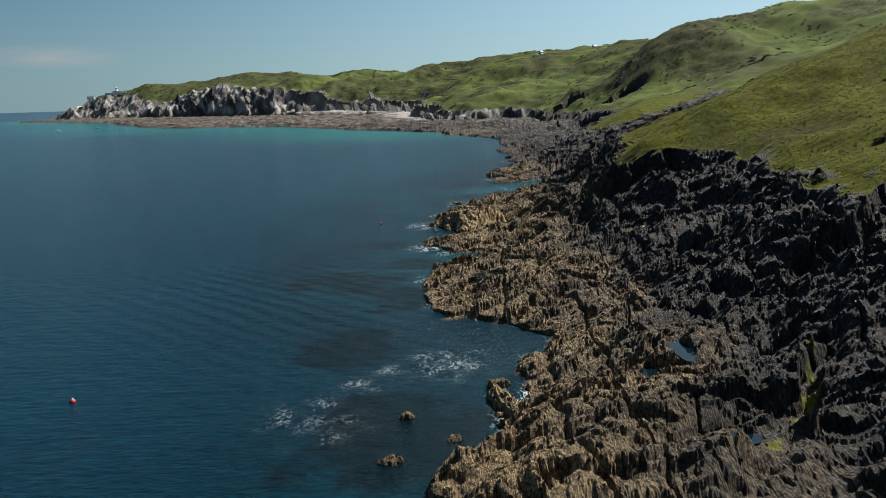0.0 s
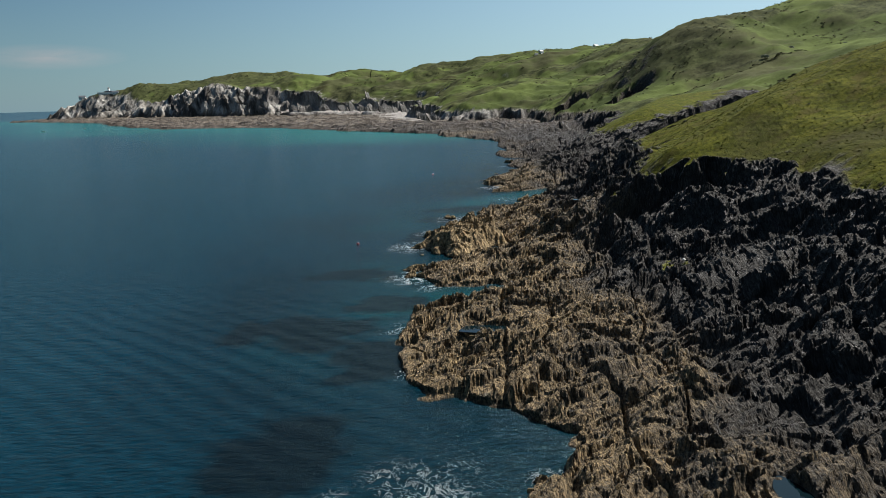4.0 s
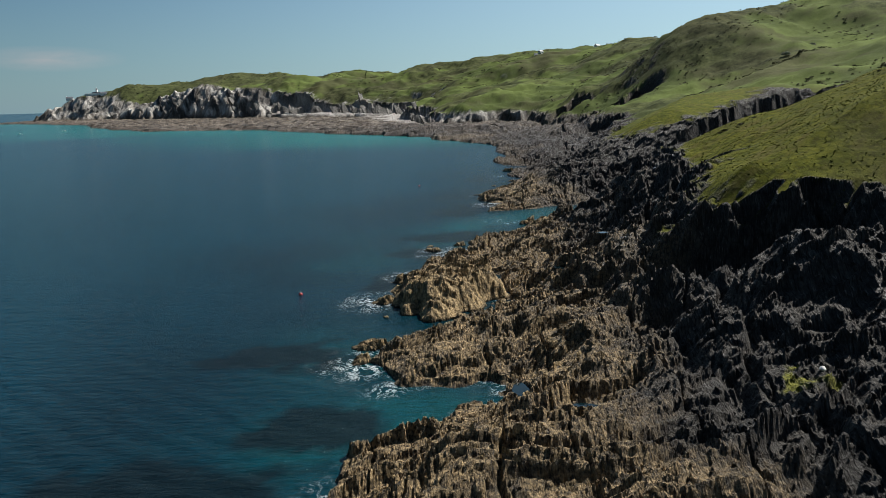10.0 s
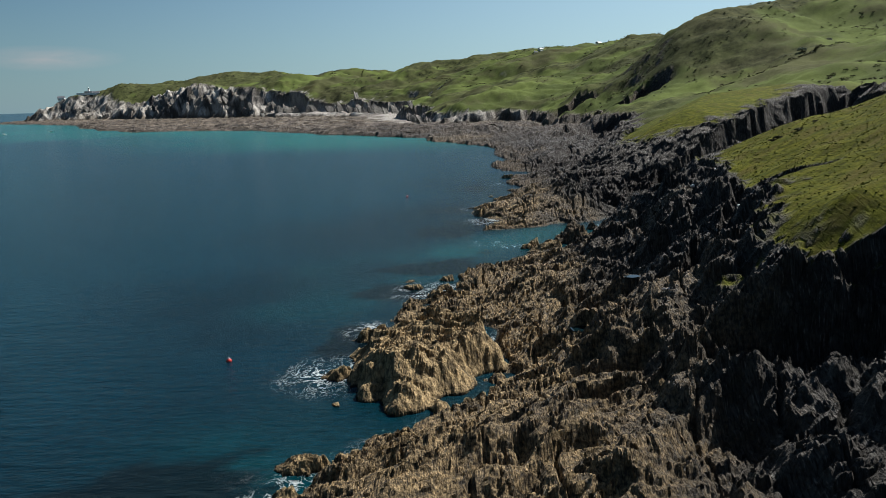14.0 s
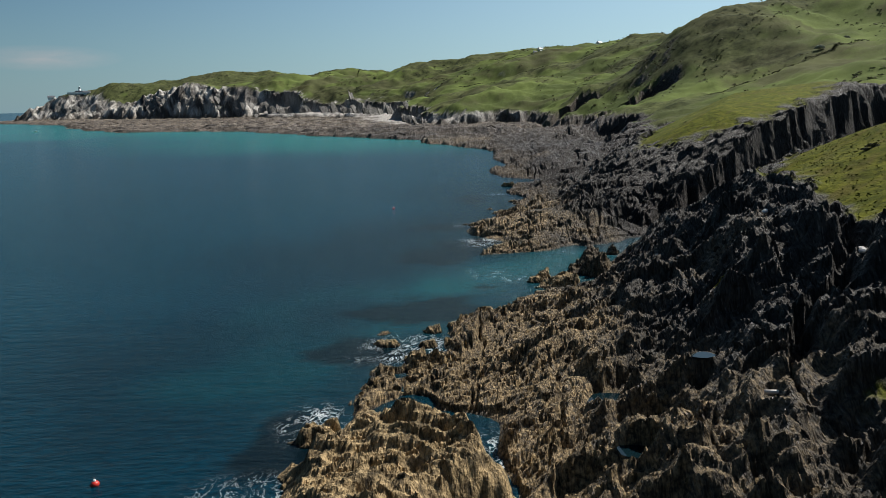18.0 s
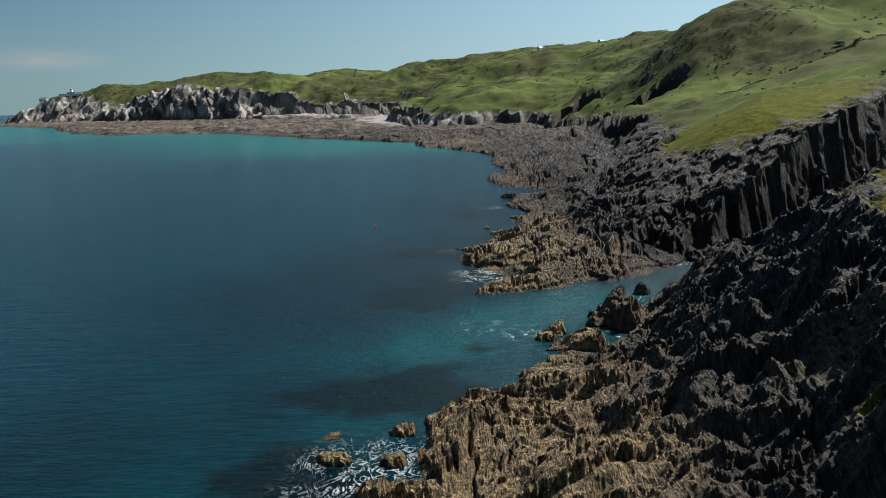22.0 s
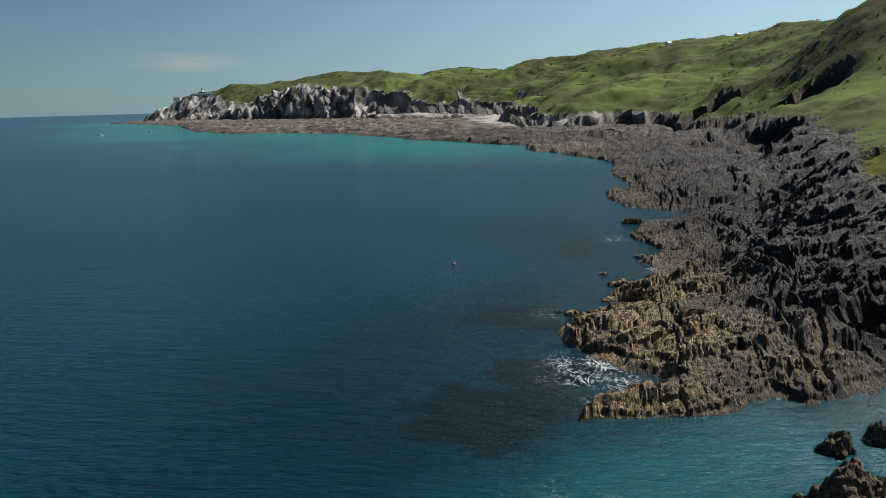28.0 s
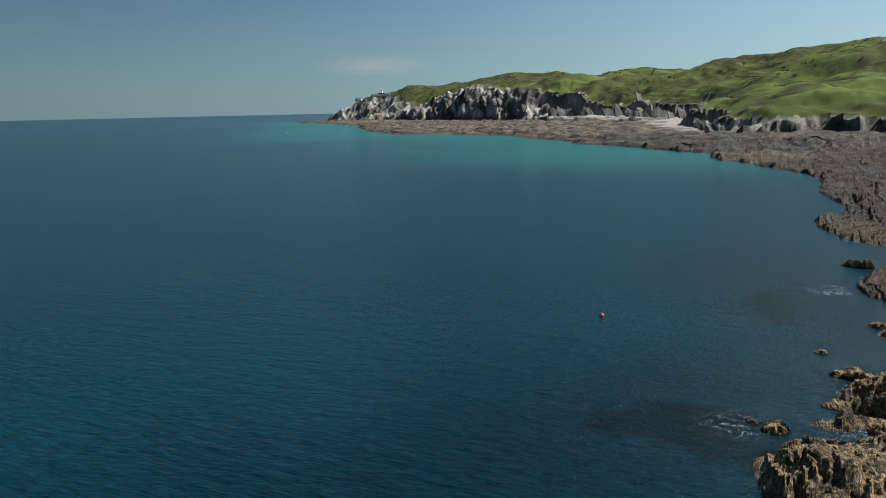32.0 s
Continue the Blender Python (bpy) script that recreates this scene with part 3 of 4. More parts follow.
def ground_sheet(name, xs, ys):
    gx, gy = np.meshgrid(xs, ys)
    gz, turf, tan, pale, beach, _, _ = terrain(gx, gy)
    fall_y, fall_x = np.gradient(gz, ys, xs)
    turf = turf * step(1.35, 0.95, np.hypot(fall_x, fall_y))
    weed = np.zeros_like(gx)
    for ax, ay, rx, ry in WEED:
        near_ = (np.abs(gx - ax) < 5) & (np.abs(gy - ay) < 5)
        q = np.hypot((gx[near_] - ax) / rx, (gy[near_] - ay) / ry) + 0.5 * fbm(gx[near_] / 0.8, gy[near_] / 0.8, 2, 111)
        weed[near_] = np.maximum(weed[near_], step(1.1, 0.6, q))
    ledge = step(560, 700, gy) * step(9, 6, gz) * (1 - beach)
    # brown of the reef, darkened further for shade the coarse mesh lacks
    brown_shade = step(300, 370, gy) * step(900, 600, gy) * step(0.75, 0.2, tan) * (0.75 + 0.25 * fbm(gx / 9, gy / 9, 3, 112))
    brown_shade = brown_shade + 0.35 * step(560, 700, gy) * step(5, 2, gz) * (0.35 + 0.65 * step(-0.25, 0.25, fbm(gx / 26, gy / 26, 4, 113)))
    brown_shade = np.maximum(brown_shade, 0.75 * step(285, 340, gy) * step(620, 560, gy) * step(9, 5, gz))
    # inlet floor below the headland cliff: its shadow put into the colour
    brown_shade = np.maximum(brown_shade, 0.85 * step(250, 258, gy) * step(345, 325, gy) * step(50, 60, gx) * step(11, 7, gz))
    heath = np.exp(-(((gx + 540) / 330) ** 2 + ((gy - 1880) / 280) ** 2)) + 0.6 * fbm(gx / 80, gy / 60, 4, 114) - 0.12 + 0.12 * np.exp(-(((gx - 240) / 60) ** 2 + ((gy - 690) / 90) ** 2)) - 0.5 * np.exp(-(((gx - 250) / 90) ** 2 + ((gy - 520) / 80) ** 2))
    heath = step(-0.03, 0.12, heath) * step(430, 560, gy)
    cell = np.maximum.reduce([gz[:-1, :-1], gz[1:, :-1], gz[:-1, 1:], gz[1:, 1:]])
    return sheet(name, xs, ys, gz, cell > -1.2, {"cover": (turf, tan, pale, beach), "growth": (weed, brown_shade, ledge, heath)}, GROUND, soft=turf[:-1, :-1] > 0.6)


ground = ground_sheet("ground", axis(-60, -2, 52, 1500, 0.17, 1.019, 12.0, 1.08), axis(-120, 46, 300, 700, 0.23, 1.013, 5.0, 1.06))
tagged(ground, "rocky shore with dark slate cliffs and green slopes", "ground", kind="structure")
far_ground = ground_sheet("ground_far", axis(-1180, -1000, 330, 1500, 3.2, 1.05, 20.0), axis(692, 696, 1400, 2350, 3.6, 1.02, 9.0))
tagged(far_ground, "far bay with pale cliffs, reef and green hills", "ground", kind="structure")

# ---- sea ----
wx_axis = axis(-4900, -40, 70, 400, 1.2, 1.04, 120.0)
wy_axis = axis(-300, 40, 320, 4950, 1.2, 1.03, 120.0)
WX, WY = np.meshgrid(wx_axis, wy_axis)
wz, _, _, _, _, wds, _ = terrain(WX, WY)
far = np.hypot(WX, WY)
WZ = 14.0 * step(2600, 4900, far) ** 1.5
off = -wds
shallow = step(26, 3, off + 9 * fbm(WX / 18, WY / 18, 3, 101)) * np.interp(WY, [100, 125, 150, 175, 205, 230, 260, 300], [0.04, 0.10, 0.09, 0.03, 0.04, 0.10, 0.04, 0.0])
shallow += 0.9 * step(240, 30, off + 40 * fbm(WX / 60, WY / 60, 3, 102)) * step(480, 620, WY)
shallow += 0.09 * np.exp(-(((WX - 37) / 15) ** 2 + ((WY - 245) / 10) ** 2))
for (ax, ay), (bx0, by0), wide, much in (((-12, 224), (12, 233), 5, 0.08), ((12, 233), (38, 252), 7, 0.16), ((-4, 128), (8, 135), 4.5, 0.14), ((-8, 152), (3, 148), 5, 0.09), ((-10, 196), (8, 214), 6, 0.10)):
    t = np.clip(((WX - ax) * (bx0 - ax) + (WY - ay) * (by0 - ay)) / ((bx0 - ax) ** 2 + (by0 - ay) ** 2), 0, 1)
    shallow += much * np.exp(-((np.hypot(WX - ax - t * (bx0 - ax), WY - ay - t * (by0 - ay)) + 3 * fbm(WX / 9, WY / 9, 2, 108)) / wide) ** 2)
shallow += 0.02 * step(170, 400, WY) + 0.012 * step(20, 60, off) * step(140, 200, WY)
KELP = ((11, 221, 11, 6.5), (-11, 150, 10, 6), (-6, 131, 8, 5), (-15, 118, 11, 8), (-1, 181, 4, 7), (-5, 106, 6, 8), (21, 232, 1.6, 1.2), (-4, 60, 10, 12), (-12, 84, 8, 8),
        (3, 205, 6, 6), (19, 266, 7, 6), (14, 258, 10, 5), (25, 279, 5, 6), (12, 252, 9, 4), (14, 285, 8, 7), (26, 330, 5, 9))
kelp = np.zeros_like(WX)
for kx, ky, rx, ry in KELP:
    kelp = np.maximum(kelp, step(1.15, 0.7, np.hypot((WX - kx) / rx, (WY - ky) / ry) + 0.35 * fbm(WX / 5, WY / 4, 3, 103)))
# dark near-shore water: kelp, and weak steep-view reflection put into the colour
reef = 0.55 * step(np.interp(WY, [180, 240, 300], [70, 80, 60]), 10, off + 8 + 14 * fbm(WX / 26, WY / 26, 3, 107)) * step(400, 320, WY) * (1 - np.clip(4 * shallow, 0, 1))
kelp = np.maximum(0.9 * kelp, reef) + 0.2 * step(0.1, 0.6, fbm(WX / 70, WY / 26, 3, 106)) * step(480, 600, WY) * step(260, 60, off)
# where the swell breaks: x, y, reach, strength
BREAKERS = ((-1, 146, 4.5, 1.0), (2, 140, 3, 0.7), (-2, 172, 4.5, 1.0), (18, 180, 3.5, 1.0), (10, 205, 5.5, 0.9), (13, 199, 4, 0.9), (24, 267, 5, 0.8), (27, 264, 3, 0.8),
            (27, 237, 2.5, 0.8), (42, 393, 4, 0.8), (2, 78, 6, 0.4), (-9, 72, 2.5, 0.5), (-6, 76, 2.5, 0.42), (-1, 80, 3, 0.45), (-17, 65, 3, 0.36), (-13, 67, 2.5, 0.34), (4, 152, 3, 0.5), (-2, 118, 3, 0.6), (2, 187, 4, 0.7), (63, 268, 3, 0.9), (20, 287, 3, 0.4),
            (34, 340, 4, 0.4), (22, 240, 6, 0.25), (-12, 62, 5, 0.3), (20, 84, 5, 0.3))
foam = step(1.6, 0.2, off) * step(0.0, 0.5, fbm(WX / 10, WY / 10, 2, 104)) * 0.7
for bx, by, reach, much in BREAKERS:
    foam = np.maximum(foam, much * np.exp(-(((WX - bx) / reach) ** 2 + ((WY - by) / reach) ** 2)))
foam = foam * step(460, 340, WY)
crest, cross = (WX + 32) * 0.766 - (WY - 112) * 0.643, (WX + 32) * 0.643 + (WY - 112) * 0.766
swelling = np.clip(np.exp(-((crest / 40) ** 2 + (cross / 26) ** 2)) + 0.04, 0, 1)
cellw = np.minimum.reduce([wz[:-1, :-1], wz[1:, :-1], wz[:-1, 1:], wz[1:, 1:]])
sea = sheet("water", wx_axis, wy_axis, WZ, cellw < 3.0, {"depth": (np.clip(shallow, 0, 1), np.clip(foam, 0, 1), np.clip(kelp, 0, 1), swelling)}, SEA)
tagged(sea, "calm blue-green sea with turquoise shallows and foam", "sea", kind="structure")


# ---- helpers for things ----
def part(name, bm, material, parent=None, label="", smooth=False):
    """A bmesh as one mesh object, under a thing or a part."""
    me = bpy.data.meshes.new(name)
    bm.to_mesh(me)
    bm.free()
    if smooth:
        me.polygons.foreach_set("use_smooth", np.full(len(me.polygons), True))
    me.materials.append(material)
    ob = new(name, me)
    ob.parent = parent
    return tagged(ob, label) if label else ob


def empty(name, x, y, z, turn=0.0):
    ob = new(name)
    ob.empty_display_size = 0.5
    ob.matrix_world = pose(x, y, z, 0, 0, turn)
    return ob


def box(bm, x0, y0, z0, x1, y1, z1, bevel=0.0):
    made = bmesh.ops.create_cube(bm, size=1, matrix=Matrix.LocRotScale(((x0 + x1) / 2, (y0 + y1) / 2, (z0 + z1) / 2), None, (x1 - x0, y1 - y0, z1 - z0)))
    if bevel:
        edges = list({e for v in made["verts"] for e in v.link_edges})
        bmesh.ops.bevel(bm, geom=edges, offset=bevel, segments=1, affect="EDGES")
    return bm


def cone(bm, x, y, z0, z1, r0, r1, n=12):
    bmesh.ops.create_cone(bm, cap_ends=True, segments=n, radius1=r0, radius2=max(r1, 0.001), depth=z1 - z0,
                          matrix=Matrix.Translation((x, y, (z0 + z1) / 2)))
    return bm


def joined(name, verts, faces, material, smooth=False):
    """One mesh out of many like pieces: verts (n, v, 3), faces (f, k) of one piece."""
    n, v = verts.shape[:2]
    quads = (faces[None] + (np.arange(n) * v)[:, None, None]).reshape(-1, faces.shape[1])
    me = bpy.data.meshes.new(name)
    me.vertices.add(n * v)
    me.vertices.foreach_set("co", verts.reshape(-1).astype(np.float32))
    me.loops.add(quads.size)
    me.loops.foreach_set("vertex_index", quads.ravel().astype(np.int32))
    me.polygons.add(len(quads))
    me.polygons.foreach_set("loop_start", (np.arange(len(quads)) * faces.shape[1]).astype(np.int32))
    me.polygons.foreach_set("use_smooth", np.full(len(quads), smooth))
    me.update(calc_edges=True)
    me.materials.append(material)
    return new(name, me)


def height(xs, ys):
    return terrain(np.asarray(xs, float), np.asarray(ys, float))[0]


def plain(name, color, rough=0.6, spread=0.25, scale=3.0, spec=0.4, metal=0.0):
    m = Nodes(name)
    dark = tuple(c * (1 - spread) for c in color)
    light = tuple(min(c * (1 + spread), 1) for c in color)
    n = m.noise(scale, detail=5)
    m.bump(n, 0.3, 0.03)
    m.bsdf.inputs["Metallic"].default_value = metal
    return m.finish(m.mix(m.ramp(n, (0.3, 0.0), (0.7, 1.0)), dark, light), rough, spec)


def rock_material(name, low, high, wet=True):
    m = Nodes(name)
    geo = m.tree.nodes.new("ShaderNodeNewGeometry")
    sep = m.tree.nodes.new("ShaderNodeSeparateXYZ")
    m.tree.links.new(geo.outputs["Position"], sep.inputs[0])
    fine, streak = m.noise(2.4, detail=6, rough=0.65), m.noise(1.0, m.place(1.8, 0.8, 0.35, 0.1), detail=5)
    col = m.mix(m.ramp(m.math("ADD", m.math("MULTIPLY", fine, 0.6), m.math("MULTIPLY", streak, 0.4)), (0.33, 0.0), (0.66, 1.0)), low, high)
    stria = m.noise(1.0, m.place(5.5, 1.1, 1.1, 0.27), detail=4, rough=0.7)
    # dark groove streaks, shade of the ribs put into the colour
    col = m.mix(m.ramp(stria, (0.36, 0.75), (0.50, 0.0)), col, tuple(c * 0.4 for c in low))
    each = m.tree.nodes.new("ShaderNodeObjectInfo").outputs["Random"]
    isle = geo.outputs["Random Per Island"]
    col = m.mix(m.math("MULTIPLY", m.math("ADD", each, isle), 0.3), col, tuple(c * 0.45 for c in low))
    col = m.mix(m.ramp(m.noise(0.45, detail=6, rough=0.65), (0.50, 0.0), (0.66, 0.85)), col, tuple(c * 0.55 for c in low))
    if wet:  # weed and barnacles near the water
        tide = m.math("ADD", sep.outputs[2], m.math("MULTIPLY", m.noise(0.9, detail=4), 1.2))
        col = m.mix(m.ramp(tide, (0.55, 1.0), (1.0, 0.0)), col, (0.022, 0.016, 0.010))
    bent = m.along(0.25, 1.25, 0.75, 0.5)
    blocks = m.math("ADD", m.facet(1.3, bent), m.math("MULTIPLY", m.facet(3.4, bent), 0.5))
    split_ = m.ramp(m.facet(0.9, bent, True), (0.015, 0.4), (0.06, 0.0))
    col = m.mix(split_, col, tuple(c * 0.15 for c in low))
    m.bump(m.math("SUBTRACT", m.math("ADD", m.math("ADD", fine, streak), stria), blocks), 1.0, 0.3)
    return m.finish(col, 0.75, 0.18)


TAN_ROCK = rock_material("tan slate", (0.055, 0.040, 0.020), (0.66, 0.475, 0.245))
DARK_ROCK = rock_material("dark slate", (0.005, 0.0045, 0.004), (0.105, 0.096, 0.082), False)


# ---- rocks standing in the sea ----
def rock_stack(x, y, rx, ry, h, turn=0.0, seed=1, material=None, label="", points=2.4, lean=0.25, cells=46):
    """A jagged rock with tilted beds that rises from the sea bed."""
    u = np.linspace(-1.25, 1.25, cells)
    U, V = np.meshgrid(u, u)
    X, Y = U * rx, V * ry
    size = 0.5 * (rx + ry)
    r = np.hypot(U, V) + 0.26 * fbm(U * 2.0 + seed, V * 2.0, 4, seed)
    body = np.clip((1.02 - r) * (0.9 + 0.5 * points), 0, 1)
    beds = strata(X - lean * Y + 31 * seed, Y + lean * X, seed + 3, min(2.6, max(1.0, 0.55 * size)), min(1.0, max(0.5, 0.2 * size)), max(0.26, min(0.45, 0.09 * size)))
    crown = 0.50 + 0.26 * U + 0.16 * fbm(U * 1.8, V * 1.8 + seed, 3, seed + 7)
    Z = body * (h * crown + min(1.0, 0.3 * h) * (beds + 0.5 * ridged(X / 3.5, Y / 2.0, 2, seed + 9)))
    Z = np.where(r > 1.0, -0.4 - 3.0 * (r - 1.0), Z)
    thing = empty("sea_rock", x, y, 0, turn)
    me_ob = sheet("rock", u * rx, u * ry, Z, np.maximum.reduce([Z[:-1, :-1], Z[1:, :-1], Z[:-1, 1:], Z[1:, 1:]]) > -0.9, {}, material or TAN_ROCK, False)
    me_ob.parent = thing
    return tagged(thing, label or "jagged tan slate rock standing in the shallow sea", "rock", "rocks in the sea")


rock_stack(9.0, 174.5, 8.6, 12.0, 5.6, -8, 5, label="large tan slate rock split from the shore by a foaming channel", cells=210, points=2.6)
rock_stack(6.7, 65.0, 1.3, 5.0, 1.9, 12, 7, label="long low ridge of tan slate awash in the sea")
rock_stack(6.4, 70.6, 1.4, 0.8, 1.0, 10, 8, label="flat buff slab lying on a low sea rock", points=3.0, cells=24)
STACKS = ((-3.7, 63.5, 0.9, 0.7, 0.8), (-4.9, 54.5, 1.1, 0.8, 0.7), (1.1, 58.3, 0.8, 0.6, 0.5), (3.2, 101.5, 2.0, 2.2, 2.0), (-1.2, 115.6, 1.3, 0.9, 1.3),
          (0.8, 113.2, 1.0, 1.0, 1.4), (-1.2, 152.0, 2.2, 1.4, 1.6), (-1.6, 147.2, 1.3, 1.0, 1.4), (7.0, 207.3, 1.6, 1.0, 0.9), (10.8, 201.3, 1.4, 1.9, 2.0),
          (11.4, 197.8, 1.6, 1.6, 1.7), (14.0, 199.4, 0.9, 1.3, 1.8), (12.8, 211.6, 1.2, 0.9, 1.2), (6.5, 211.3, 0.8, 0.6, 0.4), (12.0, 206.6, 1.3, 1.0, 0.9),
          (31.0, 236.6, 1.5, 1.4, 1.7), (29.4, 234.6, 1.3, 1.2, 1.2), (33.0, 231.4, 3.6, 1.9, 2.3), (23.2, 288.4, 0.9, 0.5, 0.5), (21.3, 288.2, 0.7, 0.5, 0.3),
          (23.0, 286.7, 1.3, 0.7, 0.7), (39.6, 358.6, 2.4, 1.4, 1.8), (31.4, 302.6, 2.0, 1.3, 1.6), (28.9, 294.4, 1.7, 1.1, 0.9), (29.0, 309.6, 0.8, 0.6, 0.6),
          (36.6, 322.4, 1.4, 0.9, 0.8), (3.6, 176.5, 2.6, 2.0, 2.2), (2.4, 183.6, 2.2, 1.6, 1.9), (-0.6, 171.5, 1.6, 1.3, 1.5))
for n, (x, y, rx, ry, h) in enumerate(STACKS):
    rock_stack(x, y, rx, ry, h, 23 * n % 60 - 30, 20 + n, cells=34 if rx < 1.5 else 44)
DARK_TAN = rock_material("brown slate", (0.040, 0.032, 0.021), (0.26, 0.20, 0.125))
rock_stack(40.0, 240.0, 4.0, 3.6, 4.6, 10, 61, DARK_TAN, "tall ribbed dark slate stack in the inlet", 2.4, cells=64)
rock_stack(42.6, 250.8, 1.4, 1.2, 2.4, 0, 62, DARK_TAN, "narrow pointed slate stack in the inlet", 2.0)
rock_stack(46.8, 252.8, 1.2, 1.2, 2.2, 0, 63, DARK_TAN, "narrow pointed slate stack in the inlet", 2.0)

# ---- fins of slate on the shore ----
rng = np.random.default_rng(4)


def fin_verts(n):
    """n upright slate fins, a metre high before scaling: a foot, a waist and a broken crest."""
    v = np.zeros((n, 14, 3))
    ends = np.array([-0.5, 0.0, 0.5])
    for k, e in enumerate(ends):
        v[:, k] = np.stack([np.full(n, e * 1.1), np.full(n, -0.17), np.full(n, -0.5)], -1)
        v[:, 3 + k] = np.stack([np.full(n, e * 1.1), np.full(n, 0.22), np.full(n, -0.5)], -1)
        v[:, 6 + k] = np.stack([e * 0.95 + rng.uniform(-0.08, 0.08, n), rng.uniform(-0.16, -0.07, n), rng.uniform(0.35, 0.7, n)], -1)
        v[:, 9 + k] = np.stack([e * 0.95 + rng.uniform(-0.08, 0.08, n), rng.uniform(0.05, 0.15, n), rng.uniform(0.25, 0.6, n)], -1)
    v[:, 12] = np.stack([rng.uniform(-0.36, -0.12, n), rng.uniform(-0.1, 0.1, n), rng.uniform(0.7, 1.05, n)], -1)
    v[:, 13] = np.stack([rng.uniform(0.12, 0.36, n), rng.uniform(-0.1, 0.1, n), rng.uniform(0.6, 1.0, n)], -1)
    return v


FIN_FACES = np.array([(0, 1, 7), (0, 7, 6), (1, 2, 8), (1, 8, 7), (4, 3, 9), (4, 9, 10), (5, 4, 10), (5, 10, 11), (3, 0, 6), (3, 6, 9), (2, 5, 11),
                      (2, 11, 8), (6, 7, 12), (7, 13, 12), (7, 8, 13), (10, 9, 12), (10, 12, 13), (11, 10, 13), (9, 6, 12), (8, 11, 13)])


def scatter_fins(count, x0, x1, y0, y1, low, high):
    """Places, turns and sizes of fins on bare rock."""
    x, y = rng.uniform(x0, x1, count), rng.uniform(y0, y1, count)
    z, turf_, tan_, _, _, ds_, dt_ = terrain(x, y)
    wet = np.array([np.min([((x - p[0]) / p[3]) ** 2 + ((y - p[1]) / p[4]) ** 2 for p in POOLS], 0)])[0]
    keep = (turf_ < 0.15) & (ds_ > -0.6) & (z > -0.2) & (wet > 1.6)
    x, y, z, tan_ = x[keep], y[keep], z[keep], tan_[keep]
    size = low + (high - low) * rng.random(len(x)) ** 2.2
    turn = np.where(rng.random(len(x)) < 0.1 + 0.88 * tan_, rng.normal(0.27, 0.13, len(x)), rng.normal(1.85, 0.18, len(x)))
    return x, y, z, size, turn, tan_


def placed(v, x, y, z, size, turn):
    v = v * (size[:, None] * np.stack([rng.uniform(0.8, 1.9, len(x)), rng.uniform(0.5, 1.1, len(x)), rng.uniform(0.6, 1.15, len(x))], -1))[:, None]
    tilt = rng.normal(-0.30, 0.12, len(x))
    yy, zz = v[..., 1] - np.tan(tilt)[:, None] * v[..., 2], v[..., 2]
    c, s_ = np.cos(turn)[:, None], np.sin(turn)[:, None]
    return np.stack([v[..., 0] * c - yy * s_ + x[:, None], v[..., 0] * s_ + yy * c + y[:, None], zz + z[:, None]], -1)


for stretch, material, want, most in (((0, 62, 44, 300), TAN_ROCK, True, 1.0), ((0, 62, 44, 300), DARK_ROCK, False, 0.8)):
    x, y, z, size, turn, tan_ = scatter_fins(int(6000 * most), *stretch, 0.16, 0.42 * most)
    pick = (tan_ > 0.5) == want
    x, y, z, size, turn = x[pick], y[pick], z[pick], size[pick], turn[pick]
    loose = joined("slate_fins", placed(fin_verts(len(x)), x, y, z - 0.05 * size, size, turn), FIN_FACES, material)
    tagged(loose, "broken upright slate fins covering the rocky shore", "rocks", kind="stuff")

# the fins of the washed shore that the flight passes nearest
base_fins = []
for v in fin_verts(8):
    me = bpy.data.meshes.new("slab")
    me.from_pydata([tuple(p) for p in v], [], [tuple(int(i) for i in f) for f in FIN_FACES])
    me.materials.append(TAN_ROCK)
    base_fins.append(me)
x, y, z, size, turn, tan_ = scatter_fins(1500, 4, 26, 96, 232, 0.35, 0.7)
chosen = np.flatnonzero(tan_ > 0.6)[:300]
for n in chosen:
    ob = new("slab", base_fins[n % 8])
    ob.parent = ground
    ob.matrix_world = Matrix.LocRotScale((x[n], y[n], z[n] - 0.05), Euler((float(rng.normal(-0.3, 0.1)), 0, turn[n])), (size[n] * 1.3, size[n] * 0.8, size[n] * 0.9))

# dark fins on the slope above it
dark_fins = []
for v in fin_verts(8):
    me = bpy.data.meshes.new("dark_slab")
    me.from_pydata([tuple(p) for p in v], [], [tuple(int(i) for i in f) for f in FIN_FACES])
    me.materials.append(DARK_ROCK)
    dark_fins.append(me)
x, y, z, size, turn, tan_ = scatter_fins(1200, 30, 54, 96, 236, 0.3, 0.6)
for n in np.flatnonzero(tan_ < 0.4)[:280]:
    ob = new("dark_slab", dark_fins[n % 8])
    ob.parent = ground
    ob.matrix_world = Matrix.LocRotScale((x[n], y[n], z[n] - 0.05), Euler((float(rng.normal(-0.3, 0.1)), 0, turn[n])), (size[n] * 1.3, size[n] * 0.8, size[n] * 0.9))

# pale slabs that lean against the far cliffs
PALE_ROCK = rock_material("pale slate", (0.10, 0.096, 0.088), (0.40, 0.38, 0.345), False)
pale_fins = []
for v in fin_verts(6):
    me = bpy.data.meshes.new("cliff_slab")
    me.from_pydata([tuple(p) for p in v], [], [tuple(int(i) for i in f) for f in FIN_FACES])
    me.materials.append(PALE_ROCK)
    pale_fins.append(me)
